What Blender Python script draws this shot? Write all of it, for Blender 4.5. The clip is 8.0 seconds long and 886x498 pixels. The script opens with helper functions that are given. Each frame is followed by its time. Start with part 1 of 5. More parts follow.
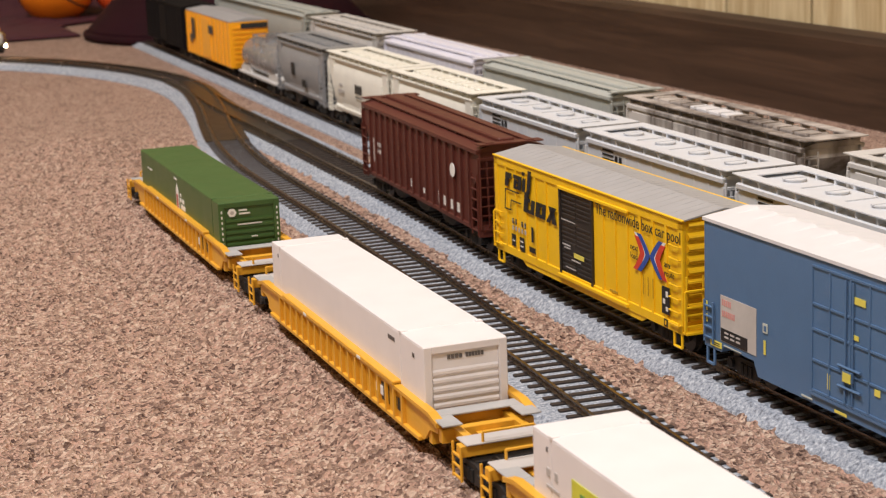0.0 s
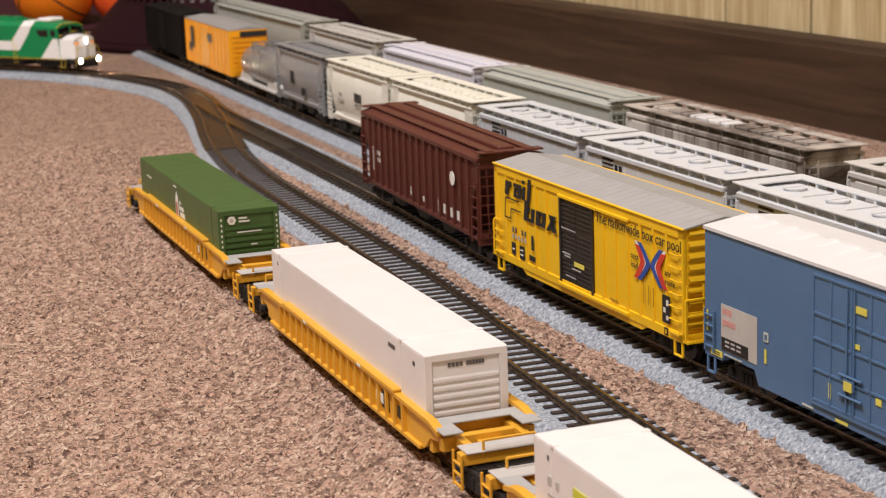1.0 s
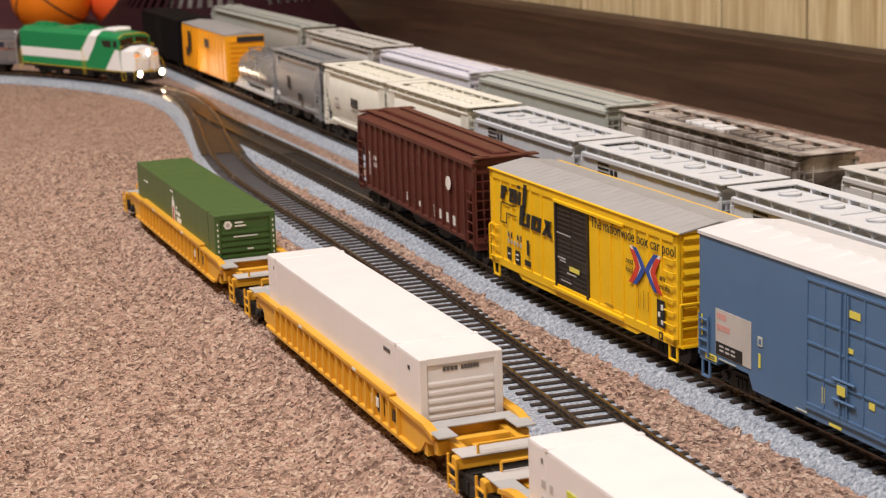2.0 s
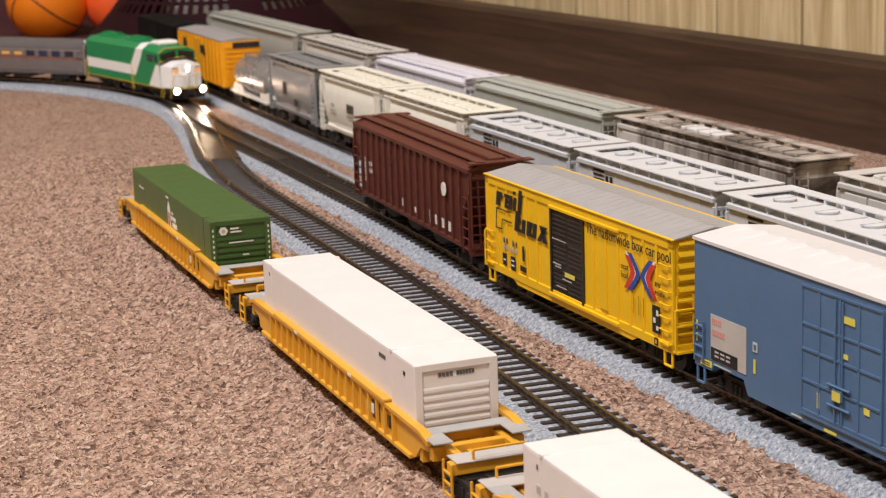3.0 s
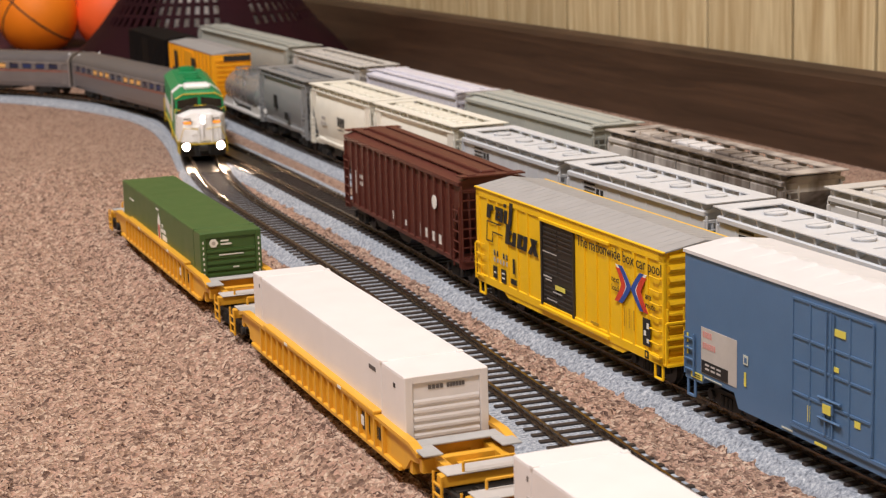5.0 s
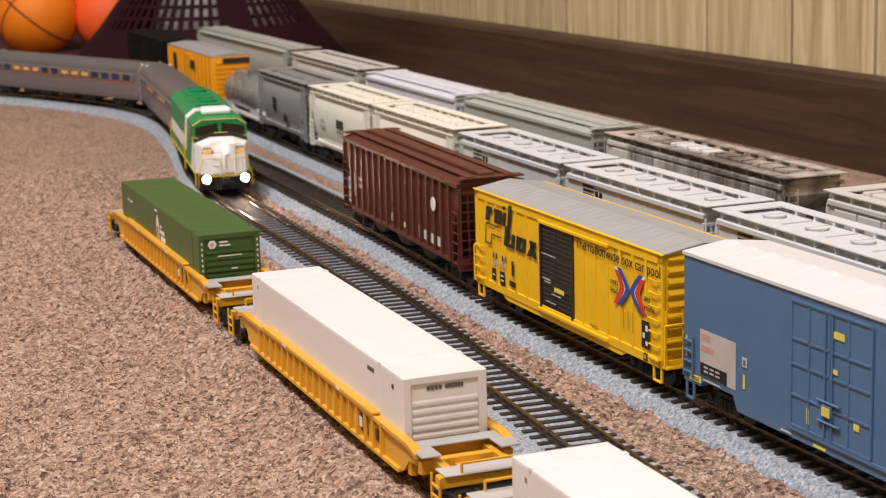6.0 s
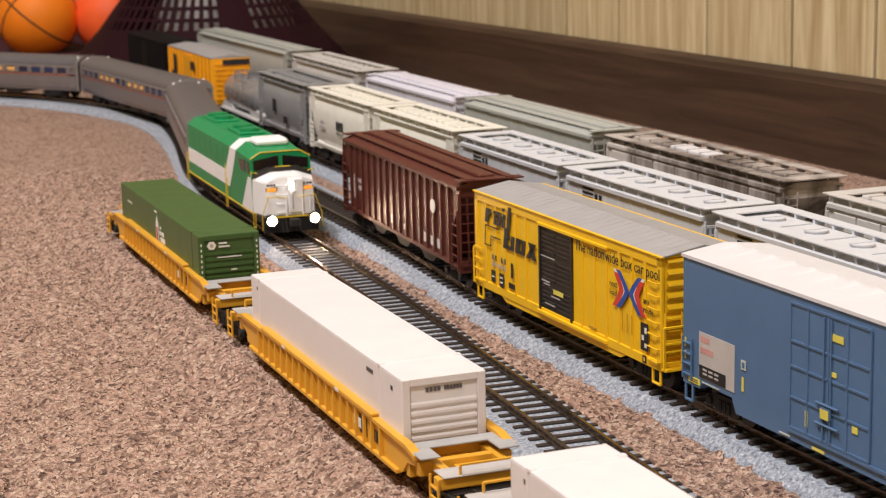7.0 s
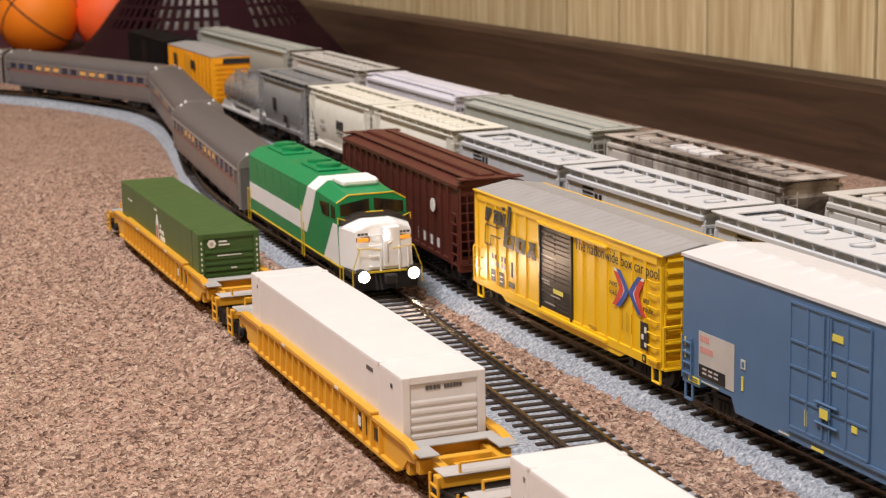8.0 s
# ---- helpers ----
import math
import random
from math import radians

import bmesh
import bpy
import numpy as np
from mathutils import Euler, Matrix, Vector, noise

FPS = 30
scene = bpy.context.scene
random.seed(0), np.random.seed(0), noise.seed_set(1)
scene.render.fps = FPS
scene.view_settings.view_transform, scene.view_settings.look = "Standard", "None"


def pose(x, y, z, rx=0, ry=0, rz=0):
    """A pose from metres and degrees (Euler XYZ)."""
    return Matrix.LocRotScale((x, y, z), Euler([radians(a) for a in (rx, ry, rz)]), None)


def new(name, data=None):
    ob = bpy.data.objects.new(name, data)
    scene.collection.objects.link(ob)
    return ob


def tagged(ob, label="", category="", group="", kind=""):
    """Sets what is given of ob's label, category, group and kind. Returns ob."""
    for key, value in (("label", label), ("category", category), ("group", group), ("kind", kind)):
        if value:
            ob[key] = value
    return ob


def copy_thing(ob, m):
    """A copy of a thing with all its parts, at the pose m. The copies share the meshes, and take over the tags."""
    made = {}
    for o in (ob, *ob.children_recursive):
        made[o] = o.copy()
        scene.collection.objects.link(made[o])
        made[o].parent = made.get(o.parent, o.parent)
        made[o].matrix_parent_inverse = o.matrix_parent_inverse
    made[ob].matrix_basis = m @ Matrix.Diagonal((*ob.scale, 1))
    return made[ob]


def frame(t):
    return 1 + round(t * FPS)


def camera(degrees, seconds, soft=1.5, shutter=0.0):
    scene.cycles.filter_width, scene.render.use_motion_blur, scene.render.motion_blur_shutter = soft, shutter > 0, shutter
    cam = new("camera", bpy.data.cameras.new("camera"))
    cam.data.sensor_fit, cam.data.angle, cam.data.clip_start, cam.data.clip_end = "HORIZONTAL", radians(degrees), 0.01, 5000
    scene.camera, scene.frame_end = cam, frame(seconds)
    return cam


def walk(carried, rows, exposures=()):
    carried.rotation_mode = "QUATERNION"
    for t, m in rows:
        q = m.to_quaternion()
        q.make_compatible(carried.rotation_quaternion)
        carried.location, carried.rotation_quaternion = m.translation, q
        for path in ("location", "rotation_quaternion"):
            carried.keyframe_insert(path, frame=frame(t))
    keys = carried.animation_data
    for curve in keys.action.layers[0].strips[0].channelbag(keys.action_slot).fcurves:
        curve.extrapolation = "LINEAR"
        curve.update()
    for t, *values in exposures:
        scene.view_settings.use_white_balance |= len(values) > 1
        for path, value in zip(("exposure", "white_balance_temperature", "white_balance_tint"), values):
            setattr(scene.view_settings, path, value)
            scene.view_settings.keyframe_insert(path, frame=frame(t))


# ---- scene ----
cam = camera(28.25, 8.0, soft=1.2)
cam.data.dof.use_dof = True
cam.data.dof.focus_distance = 0.68
cam.data.dof.aperture_fstop = 38.0


def eye(x, y, z, tilt, lean, turn):
    return pose(x, y, z, 90 - tilt, 0, -turn) @ pose(0, 0, 0, 0, 0, lean)


walk(cam, [
    (0, eye(0.00000, 0.00000, 0.19560, 12.726, -2.169, 21.865)),
    (0.5, eye(-0.00079, -0.00032, 0.19608, 12.591, -2.101, 21.914)),
    (1, eye(-0.00069, 0.00106, 0.19508, 12.431, -2.034, 21.955)),
    (1.5, eye(-0.00073, -0.00002, 0.19486, 12.317, -1.990, 21.993)),
    (3, eye(-0.00062, -0.00156, 0.19536, 12.081, -1.965, 22.184)),
    (3.5, eye(-0.00055, -0.00033, 0.19405, 11.927, -1.996, 22.261)),
    (4, eye(-0.00042, -0.00060, 0.19428, 11.808, -1.969, 22.358)),
    (4.5, eye(-0.00044, -0.00106, 0.19427, 11.690, -1.842, 22.457)),
    (6, eye(-0.00056, -0.00044, 0.19294, 11.464, -1.545, 22.582)),
    (6.5, eye(-0.00085, -0.00040, 0.19299, 11.427, -1.443, 22.604)),
    (7, eye(-0.00060, -0.00079, 0.19269, 11.383, -1.370, 22.597)),
    (7.5, eye(-0.00136, -0.00077, 0.19285, 11.375, -1.252, 22.636)),
    (8, eye(-0.00109, -0.00106, 0.19219, 11.380, -1.190, 22.622)),
])

# ---------------------------------------------------------------- light
world = bpy.data.worlds.new("room_air")
scene.world = world
world.use_nodes = True
world.node_tree.nodes["Background"].inputs[0].default_value = (1.0, 0.93, 0.85, 1)
world.node_tree.nodes["Background"].inputs[1].default_value = 0.01
scene.view_settings.exposure = -0.01


def ceiling_lamp(x, y, size, watts, colour):
    data = bpy.data.lights.new("ceiling_light", "AREA")
    data.shape, data.size, data.energy, data.color = "DISK", size, watts, colour
    ob = new("ceiling_light", data)
    ob.matrix_world = pose(x, y, 2.34)
    return ob


ceiling_lamp(-0.58, 0.90, 0.40, 56, (1.0, 0.945, 0.94))
ceiling_lamp(-0.75, -0.80, 0.40, 56, (1.0, 0.945, 0.94))

# ---------------------------------------------------------------- materials
MATS = {}


def nodes(name):
    m = bpy.data.materials.new(name)
    m.use_nodes = True
    t = m.node_tree
    return m, t, t.nodes["Principled BSDF"]


def add(t, kind, **inputs):
    n = t.nodes.new(kind)
    for k, v in inputs.items():
        n.inputs[k.replace("_", " ")].default_value = v
    return n


def ramp(t, fac, stops):
    n = t.nodes.new("ShaderNodeValToRGB")
    el = n.color_ramp.elements
    while len(el) < len(stops):
        el.new(0.5)
    for e, (p, c) in zip(el, stops):
        e.position, e.color = p, (*c, 1)
    t.links.new(fac, n.inputs[0])
    return n.outputs[0]


def bump(t, bs, height, strength, distance):
    b = add(t, "ShaderNodeBump", Strength=strength, Distance=distance)
    t.links.new(height, b.inputs["Height"])
    t.links.new(b.outputs[0], bs.inputs["Normal"])


def paint(name, c, rough=0.45, wear=0.12, metal=0.0, grime=(0.16, 0.13, 0.10), dirt=0.0, scale=90):
    """Model paint: slight mottling, fine orange-peel relief, optional dirt."""
    if name in MATS:
        return MATS[name]
    m, t, bs = nodes(name)
    co = t.nodes.new("ShaderNodeTexCoord").outputs["Object"]
    n1 = add(t, "ShaderNodeTexNoise", Scale=scale, Detail=6.0, Roughness=0.6)
    n2 = add(t, "ShaderNodeTexNoise", Scale=scale * 14, Detail=3.0)
    for n in (n1, n2):
        t.links.new(co, n.inputs["Vector"])
    lo = tuple(v * (1 - wear) for v in c)
    hi = tuple(min(1, v * (1 + wear * 0.6)) for v in c)
    col = ramp(t, n1.outputs[0], [(0.3, lo), (0.7, hi)])
    if dirt:
        mix = add(t, "ShaderNodeMixRGB", Color2=(*grime, 1))
        f = ramp(t, n1.outputs[0], [(0.62 - dirt * 0.4, (0, 0, 0)), (0.95 - dirt * 0.3, (dirt, dirt, dirt))])
        t.links.new(f, mix.inputs[0])
        t.links.new(col, mix.inputs[1])
        col = mix.outputs[0]
    t.links.new(col, bs.inputs["Base Color"])
    r = t.nodes.new("ShaderNodeMapRange")
    r.inputs[3].default_value, r.inputs[4].default_value = max(0.05, rough - 0.08), rough + 0.1
    t.links.new(n1.outputs[0], r.inputs[0])
    t.links.new(r.outputs[0], bs.inputs["Roughness"])
    bs.inputs["Metallic"].default_value = metal
    bump(t, bs, n2.outputs[0], 0.12, 0.0003)
    MATS[name] = m
    return m


def glow(name, c, strength, base=(0.8, 0.8, 0.75)):
    if name in MATS:
        return MATS[name]
    m, t, bs = nodes(name)
    bs.inputs["Base Color"].default_value = (*base, 1)
    bs.inputs["Emission Color"].default_value = (*c, 1)
    bs.inputs["Emission Strength"].default_value = strength
    MATS[name] = m
    return m


def streaked(name, light, dark, rough=0.6):
    """Weathered paint with vertical rain streaks and grime patches."""
    m, t, bs = nodes(name)
    co = t.nodes.new("ShaderNodeTexCoord").outputs["Object"]
    mp = t.nodes.new("ShaderNodeMapping")
    mp.inputs["Scale"].default_value = (60, 75, 7)
    t.links.new(co, mp.inputs["Vector"])
    a = add(t, "ShaderNodeTexNoise", Scale=1.0, Detail=5.0, Roughness=0.6)
    t.links.new(mp.outputs[0], a.inputs["Vector"])
    b = add(t, "ShaderNodeTexNoise", Scale=22.0, Detail=4.0)
    t.links.new(co, b.inputs["Vector"])
    mx = add(t, "ShaderNodeMath")
    mx.operation = "ADD"
    t.links.new(a.outputs[0], mx.inputs[0])
    t.links.new(b.outputs[0], mx.inputs[1])
    half = add(t, "ShaderNodeMath")
    half.operation = "MULTIPLY"
    half.inputs[1].default_value = 0.5
    t.links.new(mx.outputs[0], half.inputs[0])
    mid = tuple((p + q) / 2 for p, q in zip(light, dark))
    t.links.new(ramp(t, half.outputs[0], [(0.42, dark), (0.5, mid), (0.57, light)]), bs.inputs["Base Color"])
    bs.inputs["Roughness"].default_value = rough
    return m


def carpet_material():
    m, t, bs = nodes("carpet")
    co = t.nodes.new("ShaderNodeNewGeometry").outputs["Position"]
    warp = add(t, "ShaderNodeTexNoise", Scale=160.0, Detail=2.0)
    t.links.new(co, warp.inputs["Vector"])
    off = add(t, "ShaderNodeVectorMath")
    off.operation = "MULTIPLY_ADD"
    off.inputs[1].default_value = (0.003, 0.003, 0.003)
    t.links.new(warp.outputs["Color"], off.inputs[0])
    t.links.new(co, off.inputs[2])
    v = add(t, "ShaderNodeTexVoronoi", Scale=680.0)
    t.links.new(off.outputs[0], v.inputs["Vector"])
    sep = t.nodes.new("ShaderNodeSeparateColor")
    t.links.new(v.outputs["Color"], sep.inputs[0])
    n = add(t, "ShaderNodeTexNoise", Scale=45.0, Detail=4.0, Roughness=0.7)
    t.links.new(co, n.inputs["Vector"])
    mixv = add(t, "ShaderNodeMath")
    mixv.operation = "MULTIPLY_ADD"
    mixv.inputs[1].default_value = 0.72
    t.links.new(sep.outputs[0], mixv.inputs[0])
    sc = add(t, "ShaderNodeMath")
    sc.operation = "MULTIPLY"
    sc.inputs[1].default_value = 0.3
    t.links.new(n.outputs[0], sc.inputs[0])
    t.links.new(sc.outputs[0], mixv.inputs[2])
    col = ramp(t, mixv.outputs[0], [(0.12, (0.075, 0.045, 0.038)), (0.28, (0.21, 0.135, 0.105)), (0.46, (0.35, 0.24, 0.18)), (0.64, (0.43, 0.27, 0.21)), (0.85, (0.54, 0.41, 0.32))])
    t.links.new(col, bs.inputs["Base Color"])
    bs.inputs["Roughness"].default_value = 0.95
    bs.inputs["Specular IOR Level"].default_value = 0.1
    bump(t, bs, v.outputs["Distance"], 0.9, 0.0016)
    return m


def foam_material():
    """Grey-blue moulded roadbed with a sprayed ballast texture."""
    m, t, bs = nodes("roadbed_foam")
    co = t.nodes.new("ShaderNodeNewGeometry").outputs["Position"]
    n = add(t, "ShaderNodeTexNoise", Scale=620.0, Detail=5.0, Roughness=0.75)
    big = add(t, "ShaderNodeTexNoise", Scale=25.0, Detail=3.0)
    for x in (n, big):
        t.links.new(co, x.inputs["Vector"])
    a = ramp(t, n.outputs[0], [(0.36, (0.11, 0.13, 0.165)), (0.48, (0.30, 0.335, 0.395)), (0.56, (0.40, 0.44, 0.50)), (0.66, (0.66, 0.70, 0.75))])
    mix = add(t, "ShaderNodeMixRGB", Fac=0.35)
    mix.blend_type = "MULTIPLY"
    t.links.new(a, mix.inputs[1])
    t.links.new(ramp(t, big.outputs[0], [(0.3, (0.7, 0.7, 0.7)), (0.7, (1, 1, 1))]), mix.inputs[2])
    t.links.new(mix.outputs[0], bs.inputs["Base Color"])
    bs.inputs["Roughness"].default_value = 0.9
    bump(t, bs, n.outputs[0], 0.8, 0.001)
    return m


def wood_material(name, dark, light, axis_scale, rough):
    m, t, bs = nodes(name)
    co = t.nodes.new("ShaderNodeNewGeometry").outputs["Position"]
    mp = t.nodes.new("ShaderNodeMapping")
    mp.inputs["Scale"].default_value = axis_scale
    t.links.new(co, mp.inputs["Vector"])
    n = add(t, "ShaderNodeTexNoise", Scale=1.0, Detail=7.0, Roughness=0.65, Distortion=1.2)
    t.links.new(mp.outputs[0], n.inputs["Vector"])
    info = t.nodes.new("ShaderNodeObjectInfo")
    mid = tuple((a + b) / 2 for a, b in zip(dark, light))
    c = ramp(t, n.outputs[0], [(0.32, dark), (0.5, mid), (0.66, light)])
    hs = add(t, "ShaderNodeHueSaturation")
    mr = t.nodes.new("ShaderNodeMapRange")
    mr.inputs[3].default_value, mr.inputs[4].default_value = 0.9, 1.08
    t.links.new(info.outputs["Random"], mr.inputs[0])
    t.links.new(mr.outputs[0], hs.inputs["Value"])
    t.links.new(c, hs.inputs["Color"])
    t.links.new(hs.outputs[0], bs.inputs["Base Color"])
    bs.inputs["Roughness"].default_value = rough
    bump(t, bs, n.outputs[0], 0.15, 0.0006)
    return m


def glass_material(name, c, rough=0.08):
    m, t, bs = nodes(name)
    bs.inputs["Base Color"].default_value = (*c, 1)
    bs.inputs["Roughness"].default_value = rough
    bs.inputs["IOR"].default_value = 1.5
    return m


CARPET = carpet_material()
FOAM = foam_material()
BASEWOOD = wood_material("dark_walnut", (0.030, 0.0155, 0.0092), (0.078, 0.043, 0.026), (40, 4, 80), 0.45)
PANEL = wood_material("pale_panelling", (0.40, 0.295, 0.15), (0.68, 0.585, 0.37), (70, 70, 3.5), 0.5)
GROOVE = paint("groove_brown", (0.09, 0.05, 0.025), 0.7)
PLASTER = paint("ceiling_white", (0.75, 0.72, 0.66), 0.9, scale=8)
TIE = paint("tie_dark_brown", (0.028, 0.019, 0.016), 0.55, 0.3)
RAIL = paint("rail_bronzed_steel", (0.20, 0.155, 0.12), 0.24, 0.2, 0.9)
BLACK = paint("chassis_black", (0.011, 0.010, 0.010), 0.65, 0.25)
WHEEL = paint("wheel_dark_steel", (0.045, 0.036, 0.03), 0.45, 0.25, 0.5)
SWITCH_PLASTIC = paint("switch_dark_plastic", (0.020, 0.018, 0.017), 0.32, 0.2)

# ---------------------------------------------------------------- mesh helpers


def part(name, bm, material, parent=None, label="", smooth=False):
    me = bpy.data.meshes.new(name)
    bmesh.ops.recalc_face_normals(bm, faces=bm.faces)
    bm.to_mesh(me)
    bm.free()
    me.materials.append(material)
    if smooth:
        for p in me.polygons:
            p.use_smooth = True
        me.set_sharp_from_angle(angle=radians(35))
    ob = new(name, me)
    if parent:
        ob.parent = parent
    if label:
        tagged(ob, label)
    return ob


def again(ob, m, parent=None):
    """One more object on the same mesh."""
    o = new(ob.name.split(".")[0], ob.data)
    o.parent = parent or ob.parent
    o.matrix_basis = m
    return o


def box(bm, x0, x1, y0, y1, z0, z1, bevel=0.0):
    vs = [bm.verts.new((x, y, z)) for x in (x0, x1) for y in (y0, y1) for z in (z0, z1)]
    fs = [bm.faces.new([vs[i] for i in f]) for f in ((0, 1, 3, 2), (4, 6, 7, 5), (0, 4, 5, 1), (2, 3, 7, 6), (0, 2, 6, 4), (1, 5, 7, 3))]
    if bevel:
        es = list({e for f in fs for e in f.edges})
        bmesh.ops.bevel(bm, geom=es, offset=bevel, segments=1, affect="EDGES", profile=0.6)


def bx(x0, x1, y0, y1, z0, z1, bevel=0.0):
    bm = bmesh.new()
    box(bm, x0, x1, y0, y1, z0, z1, bevel)
    return bm


def prism(bm, pts, axis, a, b, inset=0.0):
    """A closed outline drawn out along an axis ('x': outline is y,z; 'y': x,z; 'z': x,y)."""
    def put(p, d):
        return {"x": (d, p[0], p[1]), "y": (p[0], d, p[1]), "z": (p[0], p[1], d)}[axis]
    A = [bm.verts.new(put(p, a)) for p in pts]
    B = [bm.verts.new(put(p, b)) for p in pts]
    n = len(pts)
    for i in range(n):
        bm.faces.new((A[i], A[(i + 1) % n], B[(i + 1) % n], B[i]))
    bm.faces.new(A[::-1])
    bm.faces.new(B)


def cyl(bm, c, r, h, axis="z", seg=12, r2=None):
    """A cylinder or cone from c along an axis."""
    r2 = r if r2 is None else r2
    pa = [(math.cos(2 * math.pi * i / seg), math.sin(2 * math.pi * i / seg)) for i in range(seg)]
    def put(u, v, d):
        return {"x": (c[0] + d, c[1] + u, c[2] + v), "y": (c[0] + u, c[1] + d, c[2] + v), "z": (c[0] + u, c[1] + v, c[2] + d)}[axis]
    A = [bm.verts.new(put(r * u, r * v, 0)) for u, v in pa]
    B = [bm.verts.new(put(r2 * u, r2 * v, h)) for u, v in pa]
    for i in range(seg):
        bm.faces.new((A[i], A[(i + 1) % seg], B[(i + 1) % seg], B[i]))
    bm.faces.new(A[::-1])
    bm.faces.new(B)


def rod(bm, a, b, r=0.0004, seg=5):
    a, b = Vector(a), Vector(b)
    d = b - a
    q = d.to_track_quat("Z", "Y").to_matrix()
    rings = [[bm.verts.new(p + q @ Vector((r * math.cos(2 * math.pi * i / seg), r * math.sin(2 * math.pi * i / seg), 0))) for i in range(seg)] for p in (a, b)]
    for i in range(seg):
        bm.faces.new((rings[0][i], rings[0][(i + 1) % seg], rings[1][(i + 1) % seg], rings[1][i]))
    bm.faces.new(rings[0][::-1])
    bm.faces.new(rings[1])


def thing(name, label, category, group="", at=None):
    e = new(name)
    e.empty_display_size = 0.01
    tagged(e, label, category, group)
    if at is not None:
        e.matrix_basis = at
    return e


def words(text, size, material, parent, m, name="lettering", squeeze=1.0):
    """Lettering as a thin mesh in the built-in font; m takes the text's plane to its place."""
    cu = bpy.data.curves.new(name, "FONT")
    cu.body, cu.size, cu.extrude, cu.resolution_u = text, size, 0.00005, 2
    tmp = new(name, cu)
    dg = bpy.context.evaluated_depsgraph_get()
    me = bpy.data.meshes.new_from_object(tmp.evaluated_get(dg))
    bpy.data.objects.remove(tmp)
    me.materials.clear()
    me.materials.append(material)
    me.name = name
    ob = new(name, me)
    ob.parent = parent
    ob.matrix_basis = m @ Matrix.Diagonal((squeeze, 1, 1, 1))
    return ob


def on_side(x, y, z):
    """The plane of a car's side that faces -x: text runs towards -y."""
    return Matrix(((0, 0, -1, x), (-1, 0, 0, y), (0, 1, 0, z), (0, 0, 0, 1)))


def bars(parent, material, x, rows, name="marking"):
    """Plain bars on a side at x: rows of y0, y1, z0, z1."""
    bm = bmesh.new()
    for y0, y1, z0, z1 in rows:
        box(bm, x - 0.00012, x + 0.00004, y0, y1, z0, z1)
    ob = part(name, bm, material, parent)
    return tagged(ob, kind="stuff") if len(rows) > 1 else ob


# ---------------------------------------------------------------- tracks
CARPET_Z = -0.0080


def spline(pts, step=0.004):
    """A smooth line through the points, as an even polyline."""
    P = [Vector((x, y)) for x, y in pts]
    P = [2 * P[0] - P[1]] + P + [2 * P[-1] - P[-2]]
    out = []
    for i in range(1, len(P) - 2):
        n = max(2, int((P[i + 1] - P[i]).length / step))
        for k in range(n):
            t = k / n
            a, b, c, d = P[i - 1:i + 3]
            out.append(0.5 * ((2 * b) + (c - a) * t + (2 * a - 5 * b + 4 * c - d) * t * t + (3 * b - a - 3 * c + d) * t ** 3))
    return out + [P[-2]]


class Line:
    def __init__(self, pts, z=0.0):
        self.p, self.z = spline(pts), z
        self.s = [0.0]
        for a, b in zip(self.p, self.p[1:]):
            self.s.append(self.s[-1] + (b - a).length)
        self.length = self.s[-1]

    def at(self, s):
        x = float(np.interp(s, self.s, [p.x for p in self.p]))
        y = float(np.interp(s, self.s, [p.y for p in self.p]))
        return Vector((x, y))

    def s_of_y(self, y):
        for a, b, p, q in zip(self.s, self.s[1:], self.p, self.p[1:]):
            if p.y <= y <= q.y:
                return a + (b - a) * (y - p.y) / max(1e-9, q.y - p.y)
        return 0.0

    def sit(self, s, half):
        """The pose of a car whose trucks stand half in front of and behind s; its +Y points along the line."""
        a, b = self.at(s - half), self.at(s + half)
        d, c = b - a, (a + b) / 2
        return Matrix.Translation((c.x, c.y, self.z)) @ Matrix.Rotation(math.atan2(-d.x, d.y), 4, "Z")

    def car(self, y0, y1):
        """The pose of a car that stands between y0 and y1."""
        return self.sit((self.s_of_y(y0) + self.s_of_y(y1)) / 2, (y1 - y0) * 0.35)


ARC = [(-0.1727 + 0.559 * math.cos(radians(a)), 1.559 + 0.559 * math.sin(radians(a))) for a in range(4, 280, 5)]
MAIN = Line([(0.246, 0.10), (0.2545, 0.24), (0.2655, 0.40), (0.2728, 0.49), (0.2805, 0.58), (0.2865, 0.66), (0.2935, 0.74), (0.2995, 0.82), (0.3045, 0.92), (0.3085, 1.03), (0.3135, 1.12), (0.325, 1.21), (0.342, 1.30), (0.360, 1.385), (0.3735, 1.46), (0.3825, 1.525)] + ARC)
SIDING = Line([(0.347, 0.10), (0.347, 0.40), (0.347, 0.55), (0.3473, 0.70), (0.350, 0.78), (0.356, 0.87), (0.3605, 0.97), (0.3635, 1.08), (0.3665, 1.18), (0.3685, 1.30), (0.371, 1.40), (0.378, 1.49)])
WELL_LINE = Line([(0.2057, 0.10), (0.2275, 1.024), (0.2305, 1.15)], -0.0010)
YARD = Line([(0.4075, 0.10), (0.4195, 0.65), (0.4215, 0.80), (0.4245, 0.94), (0.4326, 1.28), (0.441, 1.56), (0.449, 1.90), (0.452, 2.06)])
WALL_TRACK = Line([(0.471, 0.10), (0.486, 0.66), (0.4935, 0.93), (0.499, 1.13), (0.506, 1.40), (0.5105, 1.60), (0.515, 2.0)])


